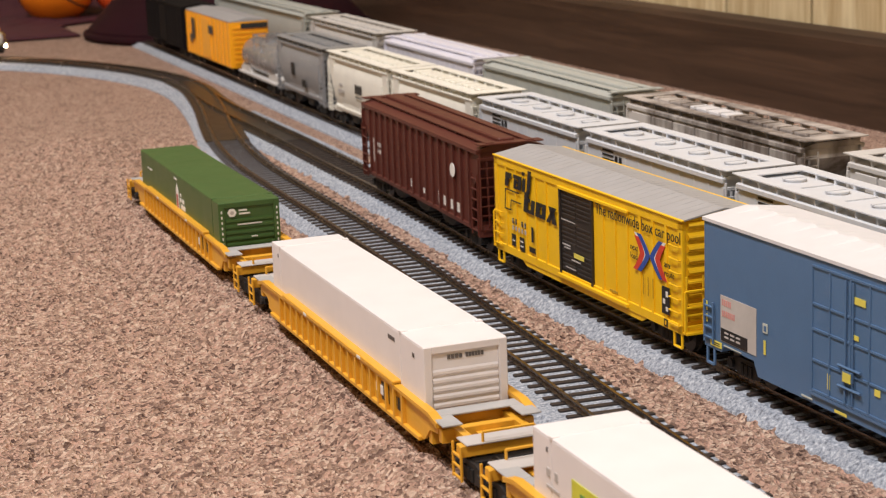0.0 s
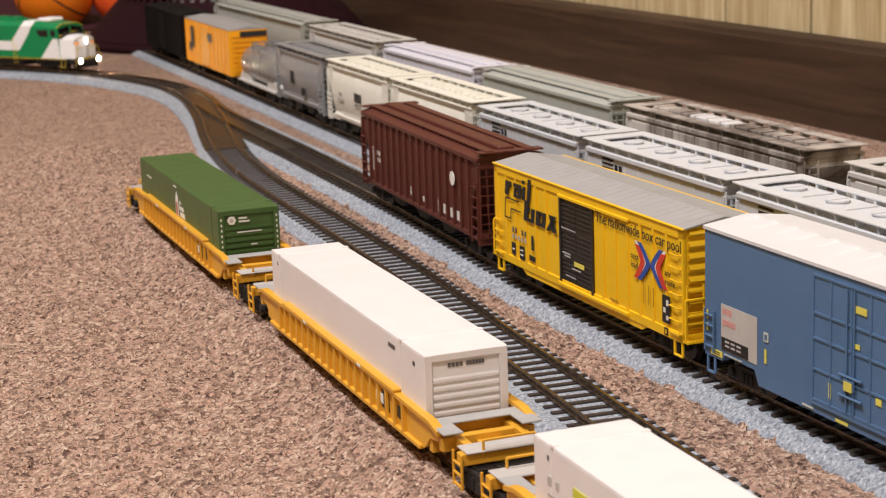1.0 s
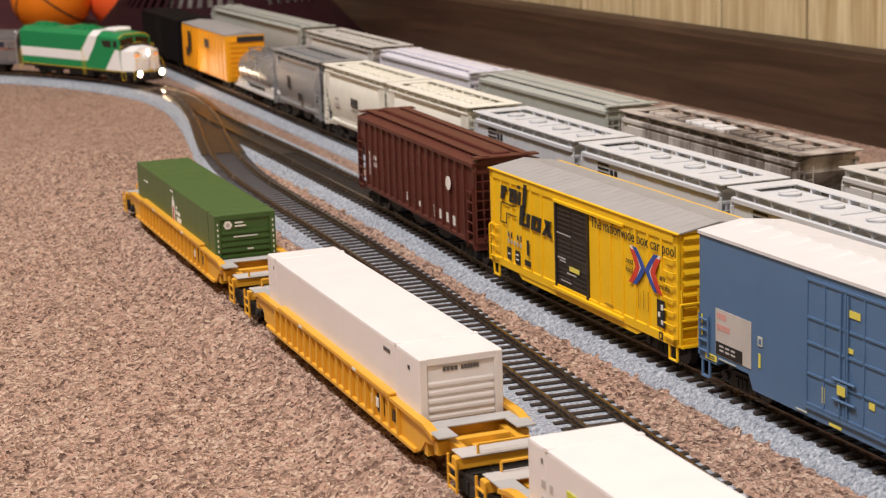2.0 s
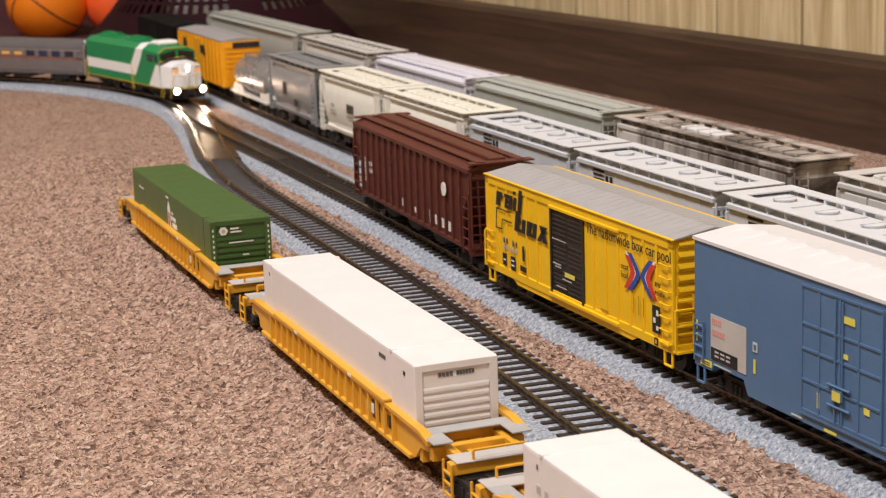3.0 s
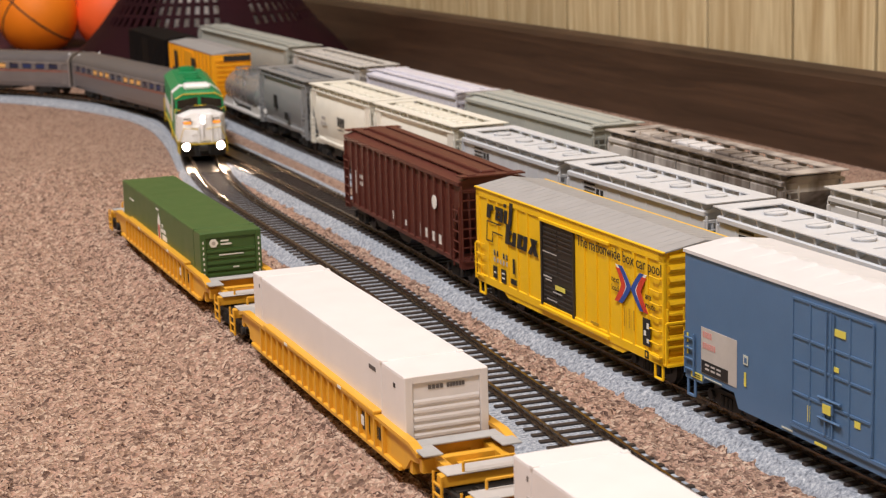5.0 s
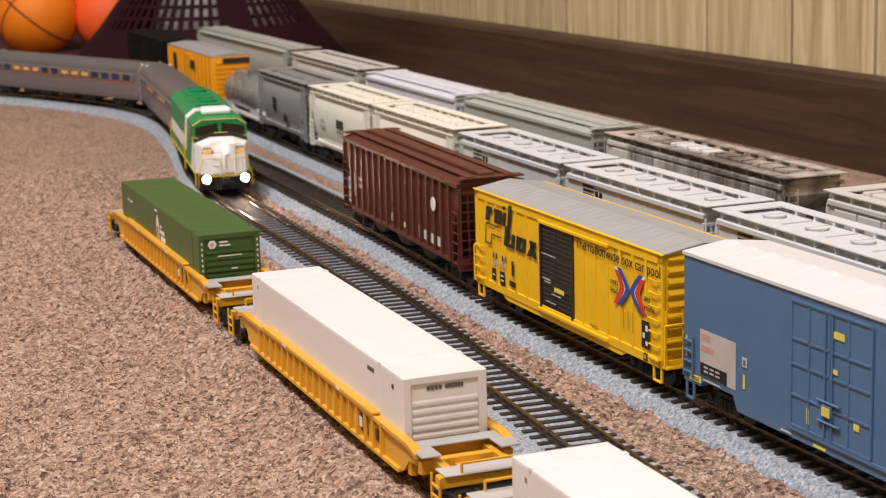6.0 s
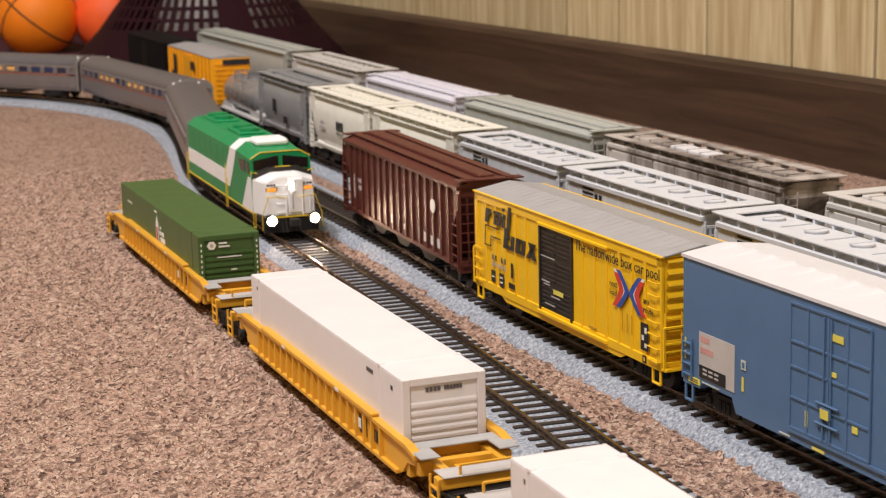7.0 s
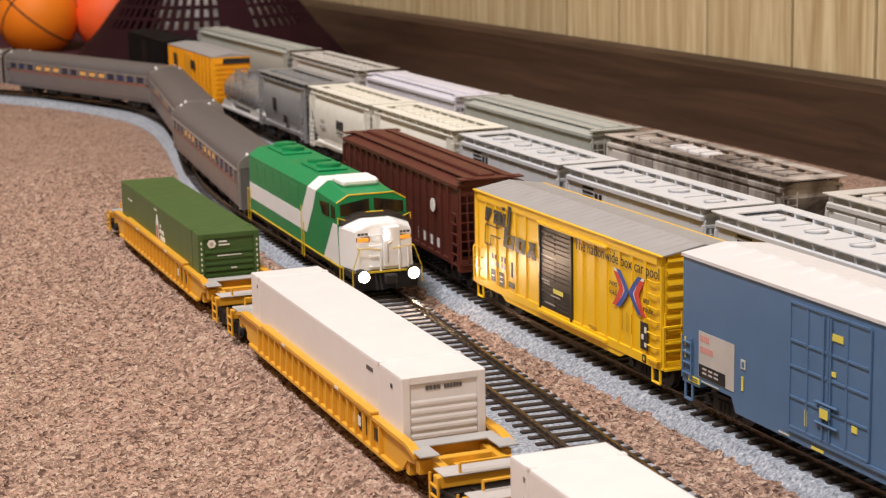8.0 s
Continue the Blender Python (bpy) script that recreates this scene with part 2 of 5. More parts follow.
def strip(bm, line, s0, s1, outline, step=0.006, dz=0.0):
    """Draw an open outline (offset to the right, height) along a line; closed at both ends."""
    n = max(1, int((s1 - s0) / step))
    rings, cut = [], outline if callable(outline) else lambda s: outline
    for i in range(n + 1):
        s = s0 + (s1 - s0) * i / n
        c, d = line.at(s), (line.at(s + 0.004) - line.at(s - 0.004)).normalized()
        r = Vector((d.y, -d.x))
        rings.append([bm.verts.new((c.x + r.x * o, c.y + r.y * o, z + dz)) for o, z in cut(s)])
    m = len(rings[0])
    for a, b in zip(rings, rings[1:]):
        for k in range(m):
            bm.faces.new((a[k], a[(k + 1) % m], b[(k + 1) % m], b[k]))
    bm.faces.new(rings[0][::-1])
    bm.faces.new(rings[-1])


RAIL_CUT = ((-0.0014, -0.0026), (0.0014, -0.0026), (0.0014, -0.0021), (0.0004, -0.0018), (0.0004, -0.0008), (0.0007, -0.0006), (0.0006, 0.0), (-0.0006, 0.0), (-0.0007, -0.0006), (-0.0004, -0.0008), (-0.0004, -0.0018), (-0.0014, -0.0021))


def tie_mesh():
    bm = bmesh.new()
    box(bm, -0.0152, 0.0152, -0.00128, 0.00128, -0.0048, -0.0025, 0.0002)
    for x in (-0.0087, 0.0087):
        for s in (-1, 1):
            box(bm, x + s * 0.0016 - 0.0005, x + s * 0.0016 + 0.0005, -0.0008, 0.0008, -0.0026, -0.0019)
    me = bpy.data.meshes.new("tie")
    bm.to_mesh(me)
    bm.free()
    me.materials.append(TIE)
    return me


TIE_MESH = tie_mesh()
PITCH = 0.0080


def railway(name, label, line, s0, s1, single, bed=None):
    """Two rails, ties of their own between the lengths in single, and joined ties beyond."""
    root = thing(name, label, "track")
    root["kind"] = "structure"
    for side in (-1, 1):
        bm = bmesh.new()
        strip(bm, line, s0, s1, [(o + side * 0.0087, z) for o, z in RAIL_CUT], dz=line.z)
        part("rail", bm, RAIL, root)
    rest = bmesh.new()
    n = int((s1 - s0) / PITCH)
    for i in range(n):
        s = s0 + (i + 0.5) * PITCH
        m = line.sit(s, 0.004) @ Matrix.Rotation(random.uniform(-0.015, 0.015), 4, "Z")
        if single[0] <= s <= single[1]:
            o = new("tie", TIE_MESH)
            o.parent, o.matrix_basis = root, m
        else:
            k = len(rest.verts)
            rest.from_mesh(TIE_MESH)
            rest.verts.ensure_lookup_table()
            bmesh.ops.transform(rest, matrix=m, verts=rest.verts[k:])
    if len(rest.verts):
        tagged(part("ties", rest, TIE, root), kind="stuff")
    else:
        rest.free()
    if bed:
        bm = bmesh.new()
        left, r, cut, low = (*bed, 0.0, 0.0)[:4]

        def section(s):
            l = float(np.interp(s, *left)) if isinstance(left, tuple) else left
            return [(-l, CARPET_Z - 0.001), (r, CARPET_Z - 0.001), (r - 0.0005, CARPET_Z + 0.0006), (r - 0.0018, -0.0036), (r - 0.0024, -0.0033), (-l + 0.0060, -0.0033), (-l + 0.0050, -0.0036), (-l + 0.0005, CARPET_Z + 0.0006)]
        strip(bm, line, s0, s1 - cut, section, dz=low)
        b = part("roadbed", bm, FOAM, None)
        tagged(b, "grey-blue textured roadbed strip under " + label.split(",")[0], "roadbed", kind="structure")
    return root

# ---------------------------------------------------------------- the room
GROOVE_Y = 1.0233
WIDTHS = (0.1029, 0.1222, 0.1508, 0.1031, 0.1364)


def room():
    bm = bmesh.new()
    box(bm, -2.6, 0.80, -1.8, 3.6, CARPET_Z - 0.03, CARPET_Z - 0.0006)
    ground = part("floor", bm, CARPET)
    tagged(ground, "speckled beige and brown low-pile carpet floor", "carpet", kind="structure")
    # pile of the carpet where the camera stands close
    cell, x0, x1, y0, y1 = 0.0012, -0.16, 0.345, 0.36, 1.30
    nx, ny = int((x1 - x0) / cell), int((y1 - y0) / cell)
    rng = np.random.default_rng(5)
    def soft(a, k):
        for _ in range(k):
            a = (a + np.roll(a, 1, 0) + np.roll(a, 1, 1) + np.roll(a, -1, 0) + np.roll(a, -1, 1)) / 5
        return a
    h = soft(rng.random((ny, nx)), 2)
    g = soft(rng.random((ny, nx)), 5)
    h = (h - h.mean()) / h.std() * 0.00060 + (g - g.mean()) / g.std() * 0.00035
    X, Y = np.meshgrid(x0 + np.arange(nx) * cell, y0 + np.arange(ny) * cell)
    X = X + (rng.random((ny, nx)) - 0.5) * cell * 0.6
    Y = Y + (rng.random((ny, nx)) - 0.5) * cell * 0.6
    mound = np.exp(-((X - (0.2079 + 0.0236 * (Y - 0.52))) / 0.026) ** 4) * 0.0063
    V = np.stack([X, Y, h + CARPET_Z + mound], -1).reshape(-1, 3)
    i = (np.arange(ny - 1)[:, None] * nx + np.arange(nx - 1)[None, :]).reshape(-1)
    F = np.stack([i, i + 1, i + nx + 1, i + nx], -1)
    me = bpy.data.meshes.new("carpet_pile")
    me.from_pydata(V.tolist(), [], F.tolist())
    me.materials.append(CARPET)
    for p in me.polygons:
        p.use_smooth = True
    pile = new("carpet_pile", me)
    pile.parent = ground
    tagged(pile, kind="stuff")
    # side wall with panelling and a dark baseboard
    wall = tagged(part("wall_east", bx(0.764, 0.86, -1.8, 3.6, -0.02, 2.4), GROOVE), "pale wood-grain panelled wall with dark grooves", "wall", kind="structure")
    # boards of uneven width, divided by dark grooves
    edge, k = GROOVE_Y, 0
    while edge < 3.5:
        wide = WIDTHS[k % len(WIDTHS)]
        part("plank", bx(0.757, 0.766, edge + 0.0021, edge + wide - 0.0021, 0.045, 2.38, 0.0006), PANEL, wall)
        edge, k = edge + wide, k + 1
    edge, k = GROOVE_Y, -1
    while edge > -1.7:
        wide = WIDTHS[k % len(WIDTHS)]
        part("plank", bx(0.757, 0.766, edge - wide + 0.0021, edge - 0.0021, 0.045, 2.38, 0.0006), PANEL, wall)
        edge, k = edge - wide, k - 1
    bm = bmesh.new()
    prism(bm, [(0.746, -0.012), (0.7575, -0.012), (0.7575, 0.059), (0.7545, 0.059), (0.7485, 0.0560), (0.746, 0.051)], "y", -1.8, 3.6)
    tagged(part("baseboard", bm, BASEWOOD), "dark walnut-brown wooden baseboard along the panelled wall", "baseboard", kind="structure")
    for name, dims in (("wall_north", (-2.6, 0.80, 3.5, 3.6, -0.02, 2.4)), ("wall_south", (-2.6, 0.80, -1.9, -1.8, -0.02, 2.4)), ("wall_west", (-2.7, -2.6, -1.8, 3.6, -0.02, 2.4))):
        tagged(part(name, bx(*dims), PANEL), "pale wood-grain panelled wall", "wall", kind="structure")
    tagged(part("ceiling", bx(-2.7, 0.86, -1.9, 3.6, 2.4, 2.5), PLASTER), "plain white ceiling", "ceiling", kind="structure")


room()
railway("main_track", "dark-tied model track curving away, on grey roadbed", MAIN, 0.02, 3.62, (0.2, 1.12), (((0.0, 0.45, 0.8, 1.22, 1.42, 1.6, 2.3), (0.0265, 0.0265, 0.0215, 0.0205, 0.0265, 0.032, 0.038)), 0.0172))
for name, line, s0, s1, half in (("turnout_base", MAIN, 1.13, 1.50, 0.0158), ("turnout_base", SIDING, 1.10, SIDING.length - 0.02, 0.0150)):
    bm = bmesh.new()
    strip(bm, line, s0, s1, [(-half, -0.0040), (half, -0.0040), (half, -0.0027), (half - 0.0006, -0.0022), (-half + 0.0006, -0.0022), (-half, -0.0027)], dz=0.0 if line is MAIN else -0.0002)
    tagged(part(name, bm, SWITCH_PLASTIC), "dark glossy plastic base of the track switch", "track switch", kind="structure")
railway("siding_track", "straight dark-tied model track on grey roadbed", SIDING, 0.02, SIDING.length, (0.2, 0.95), (0.0232, 0.0225, 0.12, -0.0003))
railway("well_track", "dark-tied model track laid on the carpet", WELL_LINE, 0.1, 0.90, (9, 9))
railway("yard_track", "dark-tied model track under parked hoppers", YARD, 0.2, YARD.length, (9, 9), (0.0225, 0.0225))
railway("wall_side_track", "dark-tied model track beside the baseboard", WALL_TRACK, 0.2, WALL_TRACK.length, (9, 9), (0.0225, 0.0225))

# ---------------------------------------------------------------- running gear
def truck_meshes():
    bm = bmesh.new()
    for s in (-1, 1):
        x = s * 0.0128
        prism(bm, [(-0.0135, 0.0048), (-0.0135, 0.0072), (-0.006, 0.0092), (0.006, 0.0092), (0.0135, 0.0072), (0.0135, 0.0048), (0.010, 0.0042), (0.005, 0.0026), (-0.005, 0.0026), (-0.010, 0.0042)], "x", x - 0.0009, x + 0.0009)
        for y in (-0.010, 0.010):
            cyl(bm, (x + s * 0.0009, y, 0.0058), 0.0019, s * 0.0012, "x", 8)
        for y in (-0.0028, 0, 0.0028):
            cyl(bm, (x + s * 0.0008, y, 0.0032), 0.0011, 0.0042, "z", 6)
    box(bm, -0.0125, 0.0125, -0.003, 0.003, 0.005, 0.0095)
    frame_ = part("truck", bm, BLACK)
    bm = bmesh.new()
    for s in (-1, 1):
        cyl(bm, (s * 0.0078, 0, 0), 0.0057, s * 0.002, "x", 20)
        cyl(bm, (s * 0.0071, 0, 0), 0.0064, s * 0.0008, "x", 20)
        cyl(bm, (s * 0.0098, 0, 0), 0.0022, s * 0.0006, "x", 10)
    cyl(bm, (-0.008, 0, 0), 0.001, 0.016, "x", 8)
    w = part("wheelset", bm, WHEEL)
    return frame_, w


TRUCK, WHEELSET = truck_meshes()
TRUCK_DATA, WHEEL_DATA = TRUCK.data, WHEELSET.data
bpy.data.objects.remove(TRUCK), bpy.data.objects.remove(WHEELSET)


def running_gear(root, half, ends, axles=(-0.010, 0.010), coupler=True):
    """Two trucks with wheelsets at plus and minus half, couplers at the ends."""
    for y in (-half, half):
        t = new("truck", TRUCK_DATA)
        t.parent, t.matrix_basis = root, pose(0, y, 0)
        for a in axles:
            w = new("wheelset", WHEEL_DATA)
            w.parent, w.matrix_basis = t, pose(0, a, 0.0058)
    if coupler:
        for s in (-1, 1):
            bm = bmesh.new()
            box(bm, -0.0012, 0.0012, s * ends - 0.002, s * ends + s * 0.005 + 0.002, 0.0078, 0.0102)
            box(bm, -0.0024, 0.0024, s * (ends + 0.0055) - 0.0018, s * (ends + 0.0055) + 0.0018, 0.0070, 0.0112, 0.0004)
            part("coupler", bm, BLACK, root)


def ladder(root, mat, x0, x1, y, z0, z1, rungs, along="x", name="ladder"):
    """Two uprights and rungs; along x (on an end) or along y (on a side, x0..x1 are then y values and y is x)."""
    bm = bmesh.new()
    P = (lambda u, z: (u, y, z)) if along == "x" else (lambda u, z: (y, u, z))
    rod(bm, P(x0, z0), P(x0, z1), 0.00045)
    rod(bm, P(x1, z0), P(x1, z1), 0.00045)
    for i in range(rungs):
        z = z0 + (z1 - z0) * (i + 0.5) / rungs
        rod(bm, P(x0, z), P(x1, z), 0.0004)
    return part(name, bm, mat, root)


def stirrup(root, mat, x, y0, y1, z0, z1):
    bm = bmesh.new()
    rod(bm, (x, y0, z1), (x, y0, z0), 0.0006)
    rod(bm, (x, y1, z1), (x, y1, z0), 0.0006)
    rod(bm, (x, y0, z0), (x, y1, z0), 0.0006)
    part("step", bm, mat, root)


# ---------------------------------------------------------------- well cars and containers
WELL = paint("well_car_yellow", (0.68, 0.35, 0.03), 0.42, 0.08)
WALKWAY = paint("walkway_grey", (0.36, 0.36, 0.36), 0.6, 0.1)
WHITE_BOX = paint("container_white", (0.71, 0.685, 0.695), 0.45, 0.03)
GREEN_BOX = paint("container_green", (0.050, 0.108, 0.028), 0.42, 0.06)
MARK_WHITE = paint("marking_white", (0.78, 0.78, 0.75), 0.5)
MARK_BLACK = paint("marking_black", (0.018, 0.018, 0.02), 0.5)
MARK_YELLOW = paint("marking_yellow", (0.75, 0.66, 0.12), 0.5)
MARK_GREY = paint("marking_grey", (0.45, 0.43, 0.42), 0.6)
MARK_DARK = paint("marking_dark_grey", (0.10, 0.09, 0.09), 0.5)
MARK_RED = paint("marking_red", (0.45, 0.06, 0.05), 0.5)
MARK_BLUE = paint("marking_blue", (0.03, 0.08, 0.35), 0.5)


def well_car(y_near, y_far):
    """An articulated well unit; the container stands between y_near and y_far."""
    L = (y_far - y_near) / 2 + 0.003
    root = thing("well_car", "yellow articulated container well car on the carpet-laid track", "well car", "well cars", WELL_LINE.car(y_near, y_far))
    w, top, E = 0.0178, 0.0188, L + 0.036
    for s in (-1, 1):
        bm = bmesh.new()
        # web, with the ends swept up over the trucks
        prism(bm, [(-L - 0.012, 0.0160), (-L - 0.012, 0.0125), (-L - 0.004, 0.0115), (-L + 0.001, 0.0068), (-L + 0.006, 0.0055), (L - 0.006, 0.0055), (L - 0.001, 0.0068), (L + 0.004, 0.0115), (L + 0.012, 0.0125), (L + 0.012, 0.0160), (L - 0.02, top - 0.0006), (-L + 0.02, top - 0.0006)], "x", s * (w - 0.0024), s * (w - 0.0014))
        part("side_web", bm, WELL, root)
        bm = bmesh.new()
        y0 = -L + 0.027
        box(bm, *sorted((s * (w - 0.0032), s * (w + 0.0004))), y0, -y0, top - 0.0006, top + 0.0012, 0.0003)
        for q in (-1, 1):
            prism(bm, [(q * y0 * 1.0, top - 0.0006), (q * y0, top + 0.0004), (q * (L + 0.006), top - 0.0004), (q * (L + 0.014), 0.0168), (q * (L + 0.014), 0.0152), (q * (L + 0.006), top - 0.0018)], "x", s * (w - 0.0032), s * w)
        part("top_chord", bm, WELL, root)
        bm = bmesh.new()
        box(bm, *sorted((s * (w - 0.0026), s * (w - 0.0002))), -L + 0.004, L - 0.004, 0.0053, 0.0070, 0.0003)
        part("bottom_chord", bm, WELL, root)
        n = 19
        rib = bmesh.new()
        box(rib, *sorted((s * (w - 0.0015), s * (w - 0.0001))), -0.0007, 0.0007, 0.0066, top - 0.0008)
        first = part("rib", rib, WELL, root)
        for i in range(n):
            y = -L + 0.020 + (2 * L - 0.04) * i / (n - 1)
            if i == 0:
                first.matrix_basis = pose(0, y, 0)
            else:
                again(first, pose(0, y, 0))
    bm = bmesh.new()
    box(bm, -w + 0.0026, w - 0.0026, -L + 0.006, L - 0.006, 0.0056, 0.0072)
    part("well_floor", bm, WELL, root)
    for q in (-1, 1):
        bm = bmesh.new()
        a, b = sorted((q * (L + 0.0015), q * (L + 0.0045)))
        box(bm, -w + 0.002, w - 0.002, a, b, 0.0065, 0.0160)
        a, b = sorted((q * (L + 0.0045), q * (E - 0.006)))
        for x in (-0.0105, 0.0105):
            box(bm, x - 0.0014, x + 0.0014, a, b, 0.0115, 0.0145)
        box(bm, -0.0045, 0.0045, a, b, 0.0085, 0.0125)
        a, b = sorted((q * (E - 0.0085), q * (E - 0.0045)))
        box(bm, -w + 0.0015, w - 0.0015, a, b, 0.0102, 0.0142, 0.0003)
        a, b = sorted((q * (L + 0.012), q * (L + 0.015)))
        box(bm, -w + 0.0015, w - 0.0015, a, b, 0.0098, 0.0146, 0.0003)
        part("end_platform", bm, WELL, root)
        bm = bmesh.new()
        z0, z1 = 0.0166, 0.0173
        a, b = sorted((q * (L + 0.002), q * (L + 0.0085)))
        box(bm, -w + 0.0005, w - 0.0005, a, b, z0, z1, 0.0002)
        a, b = sorted((q * (L + 0.0085), q * (L + 0.019)))
        for s in (-1, 1):
            box(bm, *sorted((s * (w - 0.0075), s * (w - 0.0005))), a, b, z0, z1, 0.0002)
        part("walkway", bm, WALKWAY, root, "grey U-shaped end walkway")
        bm = bmesh.new()
        a, b = sorted((q * (E - 0.012), q * (E - 0.003)))
        box(bm, -w + 0.003, w - 0.003, a, b, 0.0143, 0.0149, 0.0002)
        part("walkway", bm, MARK_GREY, root)
        for s in (-1, 1):
            x = s * (w - 0.001)
            bm = bmesh.new()
            rod(bm, (x, q * (E - 0.010), 0.0145), (x, q * (E - 0.010), 0.0030), 0.0005)
            rod(bm, (x, q * (E - 0.003), 0.0145), (x, q * (E - 0.003), 0.0030), 0.0005)
            for z in (0.0038, 0.0075, 0.011):
                rod(bm, (x, q * (E - 0.010), z), (x, q * (E - 0.003), z), 0.0005)
            part("step_ladder", bm, WELL, root)
        bm = bmesh.new()
        for x in (-w * 0.5, w * 0.5):
            rod(bm, (x, q * (E - 0.004), 0.0135), (x, q * (E - 0.004), 0.018), 0.0005)
        rod(bm, (-w * 0.5, q * (E - 0.004), 0.018), (w * 0.5, q * (E - 0.004), 0.018), 0.0005)
        part("end_handrail", bm, WELL, root)
    # lettering blocks on the web
    bars(root, MARK_BLACK, -w + 0.0012, [(-L + 0.045 - i * 0.0046, -L + 0.048 - i * 0.0046, 0.0090, 0.0155) for i in range(3)])
    bars(root, MARK_WHITE, -w + 0.0010, [(-L + 0.046 - i * 0.0046, -L + 0.0488 - i * 0.0046, 0.0105, 0.0140) for i in range(3)])
    bars(root, MARK_BLACK, -w + 0.0012, [(-L + 0.0245, -L + 0.0265, 0.0098, 0.0142), (-L + 0.0275, -L + 0.0285, 0.0098, 0.0142)])
    bars(root, MARK_WHITE, -w - 0.0004, [(-L + 0.062, -L + 0.066, top - 0.0002, top + 0.0009), (0.034, 0.038, top - 0.0002, top + 0.0009)])
    running_gear(root, E - 0.004, E, coupler=False)
    return root


def container(y_near, y_far, paintwork, label, seams, green=False):
    L, w, z0, z1 = (y_far - y_near) / 2, 0.0148, 0.0074, 0.0373
    base = WELL_LINE.car(y_near, y_far)
    root = thing("shipping_container", label, "container", "containers in the well cars", base)
    bm = bmesh.new()
    box(bm, -w, w, -L + 0.0012, L - 0.0012, z0, z1 - 0.0001, 0.0003)
    part("body", bm, paintwork, root)
    # roof panel just proud, with the cross seams sunk between its sections
    cuts = [-L] + [c for c in seams] + [L]
    for a, b in zip(cuts, cuts[1:]):
        bm = bmesh.new()
        box(bm, -w - 0.0002, w + 0.0002, a + 0.0005, b - 0.0005, z1 - 0.0008, z1 + 0.0002, 0.0003)
        part("roof_panel", bm, paintwork, root)
        for s in (-1, 1):
            bm = bmesh.new()
            box(bm, *sorted((s * (w - 0.0002), s * (w + 0.00025))), a + 0.0005, b - 0.0005, z0, z1 - 0.0006, 0.0001)
            part("side_panel", bm, paintwork, root)
    for q in (-1, 1):
        bm = bmesh.new()
        a, b = sorted((q * (L - 0.0016), q * L))
        for s in (-1, 1):
            box(bm, *sorted((s * (w - 0.0028), s * (w + 0.0002))), a, b, z0, z1, 0.0003)
        box(bm, -w + 0.0026, w - 0.0026, a, b, z1 - 0.0026, z1, 0.0002)
        box(bm, -w + 0.0026, w - 0.0026, a, b, z0, z0 + 0.004, 0.0002)
        part("end_frame", bm, paintwork, root)
        bm = bmesh.new()
        a, b = sorted((q * (L - 0.0014), q * (L - 0.0003)))
        n = 6
        zt = z1 - (0.0092 if green else 0.0095)
        zb = z0 + 0.006
        for i in range(n):
            z = zb + (zt - zb) * i / (n - 1)
            prism(bm, [(q * (L - 0.0014), z - 0.0014), (q * (L - 0.0003), z - 0.0004), (q * (L - 0.0003), z + 0.0005), (q * (L - 0.0014), z + 0.0012)], "x", -w + 0.0030, w - 0.0030)
        part("end_rib", bm, paintwork, root)
    for c in seams:
        for s in (-1, 1):
            part("corner_casting", bx(*sorted((s * (w - 0.0020), s * (w + 0.0004))), c - 0.0012, c + 0.0012, z1 - 0.0006, z1 + 0.0006, 0.0002), paintwork, root)
    x = -w - 0.0003
    if green:
        bars(root, MARK_WHITE, x, [(0.062, 0.067, 0.034, 0.0348), (0.069, 0.073, 0.034, 0.0348), (-0.002, 0.004, 0.0390, 0.0397), (-L + 0.004, -L + 0.005, 0.018, 0.0196)])
        bm = bmesh.new()
        prism(bm, [(0.0015, 0.0215), (-0.0045, 0.0215), (-0.0045, 0.0335), (-0.0015, 0.0375), (0.0015, 0.0335)], "x", x - 0.0001, x)
        part("emblem", bm, MARK_WHITE, root, "white pointed emblem on green side")
        bars(root, MARK_RED, x - 0.0001, [(-0.0030, 0.0000, 0.0245, 0.0315)])
        bars(root, MARK_WHITE, x, [(-0.010, -0.0065, 0.0285, 0.0305), (-0.0105, -0.008, 0.0315, 0.033), (-0.0165, -0.0115, 0.0285, 0.0305), (-0.0185, -0.0085, 0.025, 0.0275), (-0.020, -0.011, 0.0220, 0.0242)])
        bm = bmesh.new()
        cyl(bm, (-0.0085, -L - 0.0002, 0.0368), 0.0022, 0.0004, "y", 6)
        part("emblem", bm, MARK_WHITE, root)
        bm = bmesh.new()
        cyl(bm, (-0.0085, -L - 0.0003, 0.0368), 0.0010, 0.0004, "y", 6)
        part("emblem_centre", bm, MARK_GREY, root)
        bm = bmesh.new()
        for x0, x1, za, zb in ((-0.005, -0.001, 0.0373, 0.0380), (-0.005, 0.0003, 0.0357, 0.0364), (-0.006, 0.006, 0.0306, 0.0311), (0.0005, 0.0035, 0.0242, 0.0248)):
            box(bm, x0, x1, -L - 0.0002, -L + 0.0004, za, zb)
        for s in (-1, 1):
            for i in range(9):
                box(bm, s * (w - 0.0012) - 0.0003, s * (w - 0.0012) + 0.0003, -L - 0.0002, -L, 0.016 + i * 0.0026, 0.0172 + i * 0.0026)
        part("marking", bm, MARK_WHITE, root)
    else:
        bars(root, MARK_DARK, x, [(-L + 0.0285 + 0.0012 * i, -L + 0.0293 + 0.0012 * i, 0.0368, 0.0383) for i in range(6)])
        bars(root, MARK_BLACK, x - 0.00005, [(-L + 0.0088, -L + 0.0098, 0.0362, 0.0377)])
